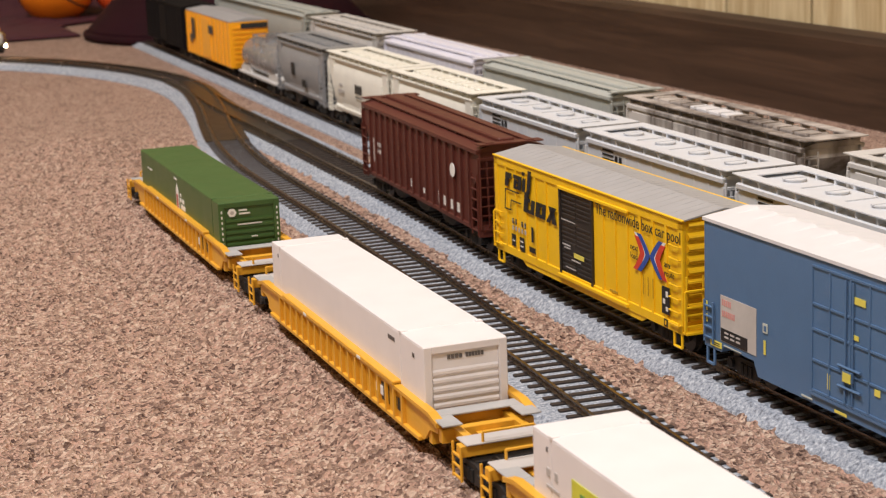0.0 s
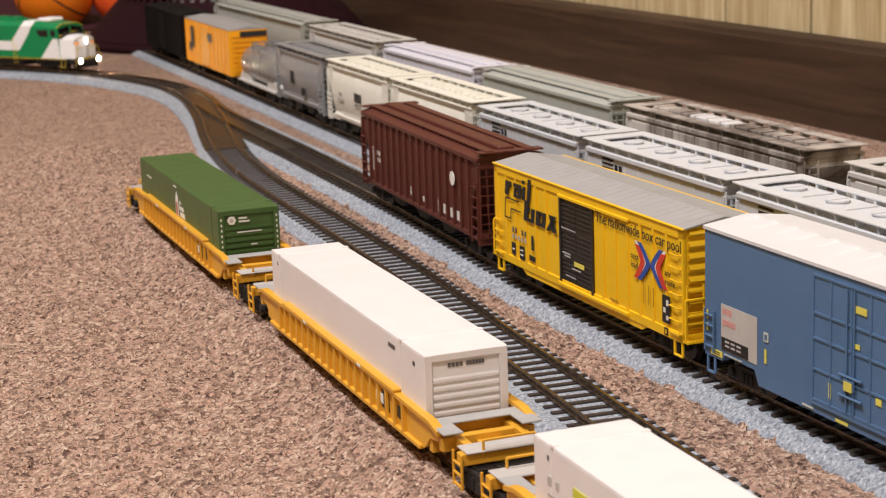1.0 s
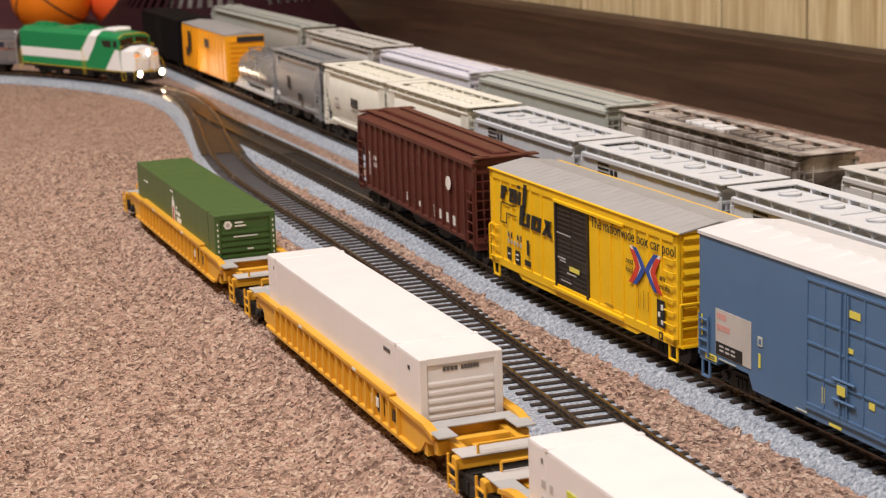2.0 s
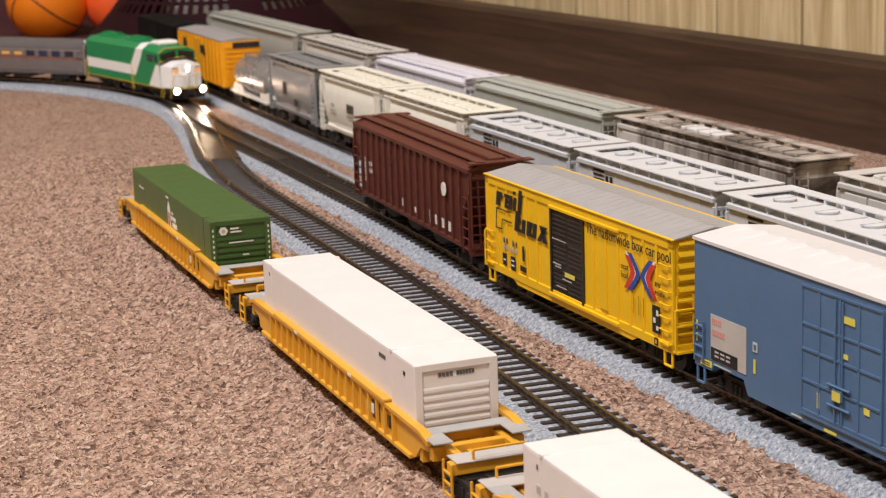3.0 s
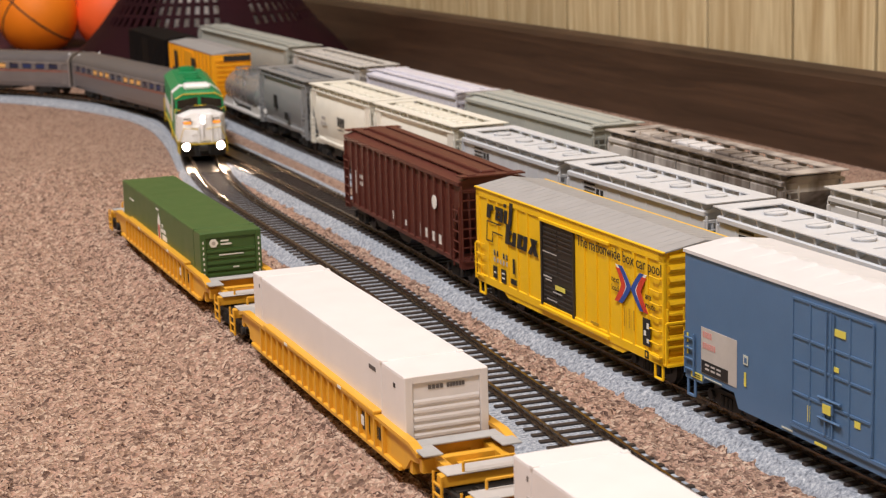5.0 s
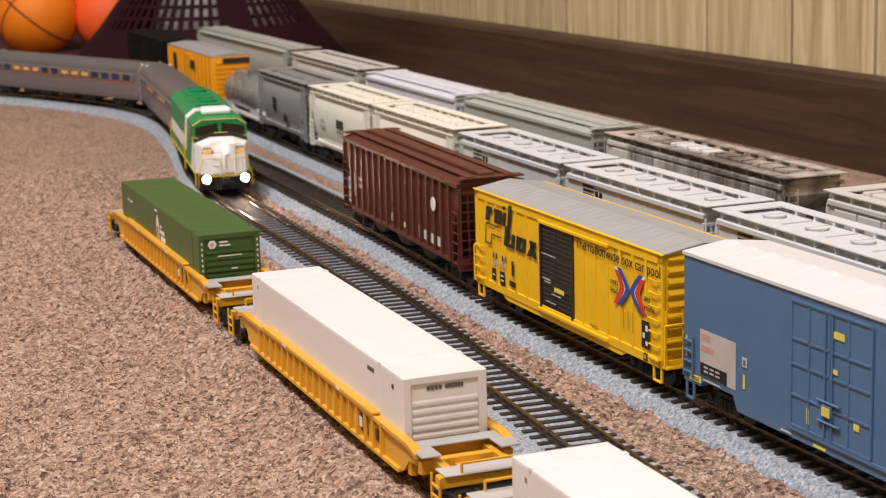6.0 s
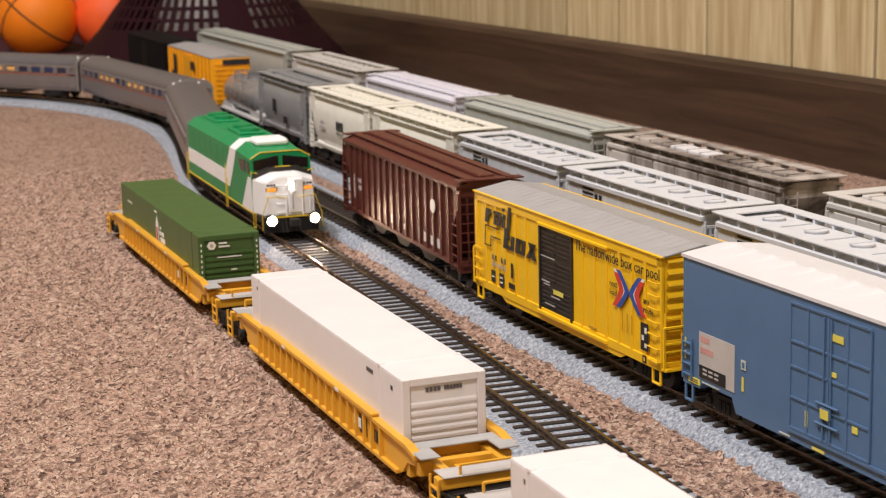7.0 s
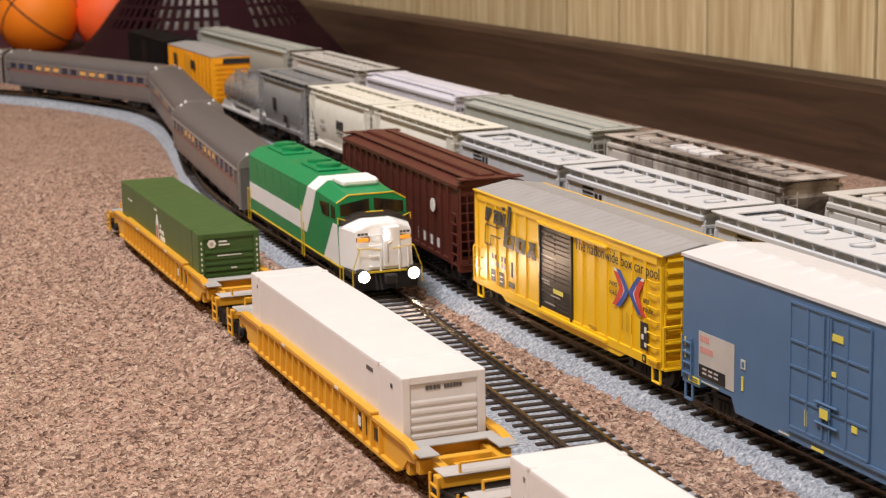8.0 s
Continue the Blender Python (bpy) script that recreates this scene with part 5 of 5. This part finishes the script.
AMBER = glow("amber_marker", (1.0, 0.33, 0.03), 0.9, (0.6, 0.2, 0.03))
WINDOW_LIT = glow("coach_window_lit", (1.0, 0.42, 0.07), 0.38, (0.3, 0.2, 0.1))
WINDOW_DARK = glass_material("coach_window_dark", (0.02, 0.025, 0.06), 0.15)
COACH_BRIGHT = paint("coach_bright_metal", (0.45, 0.43, 0.43), 0.3, 0.05, 0.6)
HALF_LOCO, HALF_COACH = 0.1010, 0.1455


def locomotive():
    root = thing("locomotive", "green and white cowl diesel locomotive with lit headlights", "locomotive")
    L, w = HALF_LOCO, 0.0182
    deck, eave, top = 0.0125, 0.0446, 0.0492
    F = lambda d: -L + d
    roof_x = w - 0.0062
    sec = [(-w, deck), (-w, eave), (-roof_x, top), (roof_x, top), (w, eave), (w, deck)]
    bm = bmesh.new()
    prism(bm, sec, "y", F(0.058), L - 0.001)
    part("cowl", bm, LOCO_GREEN, root)
    # cab: upright windscreen, its roof falling a little towards the front edge
    bm = bmesh.new()
    low = [(-w, deck), (-w, 0.0432), (-roof_x, 0.0470), (roof_x, 0.0470), (w, 0.0432), (w, deck)]
    front = [bm.verts.new((x, F(0.0205) + (z - deck) * 0.10, z)) for x, z in low]
    back = [bm.verts.new((x, F(0.058), z)) for x, z in sec]
    for k in range(6):
        bm.faces.new((front[k], front[(k + 1) % 6], back[(k + 1) % 6], back[k]))
    bm.faces.new(front[::-1])
    bm.faces.new(back)
    part("cab", bm, LOCO_GREEN, root)
    # nose: sides drawn in towards the front, crown raised in the middle
    bm = bmesh.new()
    rear = [(-w, deck), (-w, 0.0322), (-0.0075, 0.0360), (0.0075, 0.0360), (w, 0.0322), (w, deck)]
    face = [(-0.0142, deck), (-0.0142, 0.0318), (-0.0070, 0.0346), (0.0070, 0.0346), (0.0142, 0.0318), (0.0142, deck)]
    A = [bm.verts.new((x, F(0.0215), z)) for x, z in rear]
    B = [bm.verts.new((x, F(0.0030 + (z - deck) * 0.10), z)) for x, z in face]
    for k in range(6):
        bm.faces.new((A[k], A[(k + 1) % 6], B[(k + 1) % 6], B[k]))
    bm.faces.new(A)
    bm.faces.new(B)
    bmesh.ops.bevel(bm, geom=[e for e in bm.edges if e.verts[0].co.z > 0.02 or e.verts[1].co.z > 0.02], offset=0.0005, segments=2, affect="EDGES")
    part("nose", bm, LOCO_WHITE, root, "white sloping nose")
    # black anti-glare crown before the windscreen
    bm = bmesh.new()
    prism(bm, [(-w + 0.0006, 0.0326), (-0.0076, 0.0364), (0.0076, 0.0364), (w - 0.0006, 0.0326), (w - 0.0010, 0.0352), (0.0085, 0.0384), (-0.0085, 0.0384), (-w + 0.0010, 0.0352)], "y", F(0.0190), F(0.0232))
    part("glare_panel", bm, DOOR_BLACK, root)
    # white flash: side stripe, upward slash, roof band and the wedge below the cab
    bm = bmesh.new()
    for s in (-1, 1):
        x0, x1 = sorted((s * (w - 0.0002), s * (w + 0.00015)))
        prism(bm, [(L - 0.001, 0.0195), (L - 0.001, 0.0288), (F(0.0890), 0.0288), (F(0.0745), eave), (F(0.0590), eave), (F(0.0660), 0.0345), (F(0.0790), 0.0195)], "x", x0, x1)
        prism(bm, [(s * (w + 0.00015), eave), (s * (roof_x + 0.0001), top + 0.0002), (s * (roof_x - 0.0005), top - 0.0002), (s * (w - 0.0004), eave - 0.0001)], "y", F(0.0590), F(0.0745))
    prism(bm, [(-roof_x, top - 0.0001), (roof_x, top - 0.0001), (roof_x, top + 0.0002), (-roof_x, top + 0.0002)], "y", F(0.0590), F(0.0745))
    part("white_flash", bm, LOCO_WHITE, root, "white side stripe rising over the roof")
    for s in (-1, 1):
        bm = bmesh.new()
        x0, x1 = sorted((s * (w - 0.0005), s * (w + 0.00015)))
        prism(bm, [(F(0.0480), deck), (F(0.0210), deck), (F(0.0228), 0.0325), (F(0.0300), 0.0325)], "x", x0, x1)
        part("white_flash", bm, LOCO_WHITE, root)
    bm = bmesh.new()
    box(bm, -0.0100, 0.0100, F(0.040), F(0.0585), 0.0478, 0.0524, 0.0016)
    part("roof_air_conditioner", bm, LOCO_WHITE, root, "white rounded roof box")
    # windows in frames
    def pane(name, pts, push, mat=None):
        bm = bmesh.new()
        vs = [bm.verts.new(p) for p in pts]
        ws = [bm.verts.new(Vector(p) + Vector(push)) for p in pts]
        bm.faces.new(vs[::-1])
        bm.faces.new(ws)
        for k in range(4):
            bm.faces.new((vs[k], vs[(k + 1) % 4], ws[(k + 1) % 4], ws[k]))
        part(name, bm, mat or CAB_GLASS, root, "dark cab window pane" if mat is None else "")
    rake = lambda z: F(0.0205) + (z - deck) * 0.10
    for x0, x1, za, zb in ((-w + 0.0016, -0.0012, 0.0424, 0.0448), (0.0012, w - 0.0016, 0.0448, 0.0424)):
        pane("window_frame", [(x0 - 0.0006, rake(0.0362), 0.0362), (x1 + 0.0006, rake(0.0362), 0.0362), (x1 + 0.0006, rake(zb), zb + 0.0004), (x0 - 0.0006, rake(za), za + 0.0004)], (0, -0.0003, 0), LOCO_GREEN)
        pane("windscreen", [(x0, rake(0.0368), 0.0368), (x1, rake(0.0368), 0.0368), (x1, rake(zb), zb), (x0, rake(za), za)], (0, -0.0005, 0))
    for s in (-1, 1):
        X = s * (w - 0.0003)
        pane("side_window", [(X, F(0.0365), 0.0345), (X, F(0.0480), 0.0345), (X, F(0.0530), 0.0405), (X, F(0.0365), 0.0415)], (s * 0.0006, 0, 0))
        pane("side_window", [(X, F(0.0262), 0.0350), (X, F(0.0325), 0.0350), (X, F(0.0325), 0.0415), (X, F(0.0262), 0.0408)], (s * 0.0006, 0, 0))
    # yellow trim round the cab roof, along the sill, and handrails
    bm = bmesh.new()
    yb = F(0.0205) + 0.0030
    rod(bm, (-roof_x, yb, 0.0470), (roof_x, yb, 0.0470), 0.0004)
    for s in (-1, 1):
        rod(bm, (s * roof_x, yb, 0.0470), (s * w, yb, 0.0434), 0.0004)
        box(bm, *sorted((s * (w - 0.0004), s * (w + 0.0006))), F(0.0205), L - 0.001, deck - 0.0008, deck - 0.0003)
        rod(bm, (s * w, F(0.0205), deck - 0.0006), (s * 0.0150, F(0.0010), deck - 0.0006), 0.0004)
        for y, zt in ((F(0.0820), 0.0245), (F(0.0860), 0.0330), (L - 0.004, 0.0250), (L + 0.0012, 0.0250)):
            rod(bm, (s * (w + 0.0010), y, deck - 0.0065), (s * (w + 0.0010), y, zt), 0.00028)
        rod(bm, (s * (w + 0.0010), L - 0.004, 0.0250), (s * (w + 0.0010), L + 0.0012, 0.0250), 0.00028)
        # front steps and the railing over the pilot
        for d in (0.0150, 0.0205):
            rod(bm, (s * w, F(d), 0.0040), (s * w, F(d), deck), 0.00028)
        rod(bm, (s * w, F(0.0150), 0.0040), (s * w, F(0.0205), 0.0040), 0.00028)
        rod(bm, (s * 0.0178, F(0.0002), 0.0050), (s * 0.0178, F(0.0002), deck + 0.0005), 0.00028)
        rod(bm, (s * 0.0178, F(0.0002), deck + 0.0005), (s * 0.0140, F(0.0002), 0.0238), 0.00028)
        rod(bm, (s * 0.0140, F(0.0002), 0.0238), (s * 0.0085, F(0.0002), 0.0238), 0.00028)
        rod(bm, (s * 0.0085, F(0.0002), 0.0238), (s * 0.0030, F(0.0002), 0.0228), 0.00028)
        rod(bm, (s * 0.0140, F(0.0002), 0.0238), (s * 0.0140, F(0.0042), 0.0238), 0.00028)
        rod(bm, (s * 0.0150, F(0.0190), 0.0352), (s * (w + 0.0008), F(0.0190), 0.0368), 0.00028)
        rod(bm, (s * (w + 0.0008), F(0.0190), 0.0368), (s * (w + 0.0008), F(0.0190), 0.0335), 0.00028)
    box(bm, -0.0150, 0.0150, F(0.0002), F(0.0014), deck - 0.0010, deck - 0.0002)
    rod(bm, (-0.0045, F(0.0185), 0.0388), (0.0045, F(0.0185), 0.0388), 0.0003)
    part("handrail", bm, RAIL_YELLOW, root, "thin yellow handrails and sill edge")
    # nose details: door, steps, number boards, lamps
    bm = bmesh.new()
    box(bm, -0.0010, 0.0078, F(0.0020), F(0.0060), 0.0135, 0.0336, 0.0006)
    part("nose_door", bm, LOCO_WHITE, root)
    for k in range(4):
        bm = bmesh.new()
        z = 0.0142 + k * 0.0052
        rod(bm, (-0.0080, F(0.0050), z), (-0.0078, F(0.0022), z), 0.0004)
        rod(bm, (-0.0078, F(0.0022), z), (-0.0024, F(0.0022), z), 0.0004)
        rod(bm, (-0.0024, F(0.0022), z), (-0.0022, F(0.0050), z), 0.0004)
        part("grab_step", bm, LOCO_WHITE, root)
    for x in (-0.0030, 0.0068, 0.0112):
        bm = bmesh.new()
        rod(bm, (x, F(0.0012), deck - 0.001), (x, F(0.0012), 0.0238), 0.0006, 7)
        part("hose_post", bm, LOCO_WHITE, root)
    bm = bmesh.new()
    rod(bm, (0.0010, F(0.0016), 0.0160), (0.0010, F(0.0016), 0.0250), 0.0004)
    rod(bm, (0.0010, F(0.0016), 0.0250), (0.0030, F(0.0016), 0.0262), 0.0004)
    part("door_handle", bm, MARK_GREY, root)
    for s in (-1, 1):
        slant = pose(s * 0.0108, F(0.0052), 0.0276, 0, 0, s * 6)
        bm = bmesh.new()
        box(bm, -0.0034, 0.0034, -0.0009, 0.0012, -0.0015, 0.0015, 0.0005)
        part("marker_housing", bm, MARK_BLACK, root).matrix_basis = slant
        bm = bmesh.new()
        box(bm, -0.0028, 0.0028, -0.0013, 0.0002, -0.0010, 0.0010, 0.0003)
        part("marker_light", bm, AMBER, root, "amber marker light").matrix_basis = slant
        for k in range(3):
            bm = bmesh.new()
            box(bm, -0.0008, 0.0008, -0.0006, 0.0008, -0.0006, 0.0006, 0.0002)
            part("number_board", bm, MARK_BLACK, root).matrix_basis = pose(s * 0.0108 + (k - 1) * 0.0019, F(0.0052), 0.0302)
        # a lamp sunk in its dark rim
        bm = bmesh.new()
        seg = 20
        ring = [[bm.verts.new((s * 0.0128 + q * math.cos(2 * math.pi * k / seg), F(d), 0.0104 + q * math.sin(2 * math.pi * k / seg))) for k in range(seg)] for q, d in ((0.0032, 0.004), (0.0032, -0.0024), (0.0028, -0.0024), (0.0028, 0.0010))]
        for p, q in zip(ring, ring[1:]):
            for k in range(seg):
                bm.faces.new((p[k], p[(k + 1) % seg], q[(k + 1) % seg], q[k]))
        part("lamp_housing", bm, BLACK, root)
        bm = bmesh.new()
        cyl(bm, (s * 0.0128, F(-0.0004), 0.0104), 0.0026, 0.0006, "y", 20)
        part("headlight", bm, LAMP, root, "bright warm headlight")
    for z in (0.0284, 0.0312):
        bm = bmesh.new()
        cyl(bm, (0.0004, F(0.0014), z), 0.0012, 0.0036, "y", 14)
        part("headlight", bm, LAMP_DIM, root)
    # roof fans, exhaust and humps
    bm = bmesh.new()
    box(bm, -0.0085, 0.0085, -0.012, 0.022, top - 0.0003, top + 0.0016, 0.0008)
    part("roof_hatch", bm, LOCO_GREEN, root)
    bm = bmesh.new()
    box(bm, -0.0085, 0.0085, L - 0.044, L - 0.006, top - 0.0003, top + 0.0014, 0.0008)
    part("roof_hatch", bm, LOCO_GREEN, root)
    for y in (-0.004, 0.014, L - 0.034, L - 0.016):
        bm = bmesh.new()
        cyl(bm, (0, y, top + 0.001), 0.0066, 0.0022, "z", 20)
        cyl(bm, (0, y, top + 0.0032), 0.0050, 0.0003, "z", 20)
        part("roof_fan", bm, LOCO_GREEN, root)
    for s in (-1, 1):
        first = part("side_grille", bx(*sorted((s * (w - 0.0002), s * (w + 0.00012))), 0.0, 0.013, 0.0335, 0.0420, 0.0001), LOCO_GREEN, root)
        first.matrix_basis = pose(0, F(0.094), 0)
        for i in range(1, 6):
            again(first, pose(0, F(0.094) + i * 0.0175, 0))
    bm = bmesh.new()
    box(bm, -w + 0.0006, w - 0.0006, -L + 0.004, L - 0.002, deck - 0.0035, deck - 0.0002)
    box(bm, -0.0125, 0.0125, -0.022, 0.022, 0.0035, deck - 0.003, 0.001)
    prism(bm, [(-L + 0.001, deck - 0.001), (-L + 0.003, 0.0025), (-L + 0.006, 0.0025), (-L + 0.008, deck - 0.001)], "x", -w + 0.002, w - 0.002)
    part("underframe", bm, BLACK, root)
    for y in (-0.062, 0.062):
        t = new("truck", TRUCK_DATA)
        t.parent, t.matrix_basis = root, pose(0, y, 0.0004)
        for a in (-0.0155, 0.0155):
            o = new("wheelset", WHEEL_DATA)
            o.parent, o.matrix_basis = t, pose(0, a, 0.0060)
        bm = bmesh.new()
        for s in (-1, 1):
            box(bm, *sorted((s * 0.0118, s * 0.0138)), y - 0.022, y + 0.022, 0.0055, 0.0100, 0.0006)
        part("bogie_frame", bm, BLACK, root)
    bm = bmesh.new()
    box(bm, -0.0015, 0.0015, -L - 0.003, -L + 0.006, 0.0080, 0.0102)
    box(bm, -0.0030, 0.0030, -L - 0.0062, -L - 0.0025, 0.0068, 0.0115, 0.0006)
    for x in (-0.0065, -0.004, 0.005):
        rod(bm, (x, -L + 0.001, 0.0105), (x * 0.85, -L - 0.0012, 0.0030), 0.0006)
    part("coupler", bm, BLACK, root)
    return root


def coach():
    root = thing("passenger_coach", "grey metal passenger coach with a lit window row", "coach", "passenger coaches")
    L, w = HALF_COACH - 0.003, 0.0172
    E = 0.0338
    sec = [(-w + 0.0018, 0.0085), (-w + 0.0004, 0.0125), (-w, 0.0175), (-w, E), (w, E), (w, 0.0175), (w - 0.0004, 0.0125), (w - 0.0018, 0.0085)]
    bm = bmesh.new()
    prism(bm, sec, "y", -L, L)
    part("body", bm, COACH_GREY, root)
    bm = bmesh.new()
    arc = [(-w * math.cos(radians(a)), E + 0.0092 * math.sin(radians(a)) ** 0.9) for a in range(0, 181, 12)]
    prism(bm, arc, "y", -L, L)
    part("roof", bm, COACH_ROOF, root, smooth=True)
    for s in (-1, 1):
        x0, x1 = sorted((s * (w - 0.0003), s * (w + 0.00018)))
        bm = bmesh.new()
        box(bm, x0, x1, -L + 0.012, L - 0.012, 0.0262, 0.0316)
        part("window_band", bm, BLACK, root)
        bm = bmesh.new()
        box(bm, *sorted((s * (w - 0.0003), s * (w + 0.0009))), -L + 0.002, L - 0.002, 0.0322, 0.0330)
        part("drip_rail", bm, COACH_BRIGHT, root, "bright rail along the roof edge")
        bm = bmesh.new()
        box(bm, x0, x1, -L + 0.002, L - 0.002, 0.0238, 0.0252)
        part("stripe", bm, COACH_TRIM, root)
        frame_ = part("window_post", bx(*sorted((s * (w - 0.0002), s * (w + 0.0009))), -0.0028, 0.0028, 0.0258, 0.0322), COACH_GREY, root)
        for i in range(16):
            y = -L + 0.0115 + (2 * L - 0.023) * i / 15
            if i:
                again(frame_, pose(0, y, 0))
            else:
                frame_.matrix_basis = pose(0, y, 0)
        for i in range(15):
            y = -L + 0.0115 + (2 * L - 0.023) * (i + 0.5) / 15
            bm = bmesh.new()
            xa, xb = sorted((s * (w - 0.0001), s * (w + 0.0003)))
            box(bm, xa, xb, y - 0.0058, y + 0.0058, 0.0270, 0.0310, 0.0002)
            lit = (i * 7 + 3) % 5 in (0, 1, 3) and 2 < i < 13
            part("window", bm, WINDOW_LIT if lit else (COACH_BLUE if i in (1, 2, 13) else WINDOW_DARK), root)
        for q in (-1, 1):
            bm = bmesh.new()
            box(bm, x0, x1, *sorted((q * (L - 0.0105), q * (L - 0.0035))), 0.0115, 0.0316, 0.0001)
            part("door", bm, COACH_GREY, root)
    for q in (-1, 1):
        bm = bmesh.new()
        prism(bm, [(a[0] * 1.012, a[1] + 0.0002) for a in arc], "y", q * (L - 0.0012), q * (L + 0.0003))
        for s in (-1, 1):
            box(bm, *sorted((s * (w - 0.0012), s * (w + 0.0002))), *sorted((q * (L - 0.0012), q * (L + 0.0003))), 0.009, E + 0.0002)
        part("end_frame", bm, COACH_BRIGHT, root)
        bm = bmesh.new()
        box(bm, -0.0075, 0.0075, *sorted((q * L, q * (L + 0.0035))), 0.0095, 0.0372, 0.0008)
        part("diaphragm", bm, BLACK, root)
        bm = bmesh.new()
        for s in (-1, 1):
            cyl(bm, (s * 0.0105, q * (L - 0.004), 0.0403), 0.0013, 0.0022, "z", 10, 0.0008)
        part("roof_lamp", bm, LOCO_WHITE, root)
        t = new("truck", TRUCK_DATA)
        t.parent, t.matrix_basis = root, pose(0, q * (L - 0.038), 0)
        for a in (-0.010, 0.010):
            o = new("wheelset", WHEEL_DATA)
            o.parent, o.matrix_basis = t, pose(0, a, 0.0058)
        bm = bmesh.new()
        box(bm, -0.0015, 0.0015, *sorted((q * (L - 0.004), q * (L + 0.0032))), 0.0078, 0.0095)
        part("coupler", bm, BLACK, root)
    bm = bmesh.new()
    for y in (-0.05, -0.015, 0.025, 0.055):
        box(bm, -0.0140, 0.0140, y - 0.012, y + 0.010, 0.0045, 0.0098, 0.0006)
    part("underfloor_box", bm, BLACK, root)
    return root


LOCO = locomotive()
COACHES = [coach()]
for _ in range(4):
    COACHES.append(copy_thing(COACHES[0], pose(0, 0, 0)))

# distance along the main line of the locomotive's front, by time
FRONT = [(0.0, 1.848), (0.3, 1.802), (0.6, 1.757), (1.0, 1.706), (1.3, 1.667), (1.6, 1.629), (2.8, 1.488), (3.2, 1.438), (3.6, 1.382), (4.0, 1.318), (4.7, 1.220), (5.8, 1.056), (6.2, 0.992), (6.6, 0.926), (7.0, 0.863), (7.4, 0.791), (8.0, 0.691)]


def motions():
    knots = [k for k, _ in FRONT]
    dist = [d for _, d in FRONT]
    # an even pace with the small slow-downs of the knots
    poly = np.polynomial.Polynomial.fit(knots, dist, 3)
    rest = [d - poly(k) for k, d in FRONT]
    grid = np.arange(-2, 10.01, 0.05)
    ease = np.convolve(np.interp(grid, knots, rest), np.ones(13) / 13, "same")
    run = lambda t: float(poly(t) + np.interp(t, grid, ease))
    times = [i * 0.2 for i in range(41)]
    gap = 0.007
    centres = [HALF_LOCO]
    for _ in COACHES:
        centres.append(centres[-1] + (HALF_LOCO + 0.007 if len(centres) == 1 else HALF_COACH) + HALF_COACH + gap)
    for ob, c in zip([LOCO] + COACHES, centres):
        half = 0.062 if ob is LOCO else HALF_COACH - 0.041
        walk(ob, [(t, MAIN.sit(run(t) + c, half)) for t in times])
        for tr in [o for o in ob.children if o.name.split(".")[0] == "truck"]:
            for wh in tr.children:
                home = wh.matrix_basis.copy()
                walk(wh, [(k / 30, home @ Matrix.Rotation((run(k / 30) - run(0)) / 0.0058, 4, "X")) for k in range(241)])


motions()
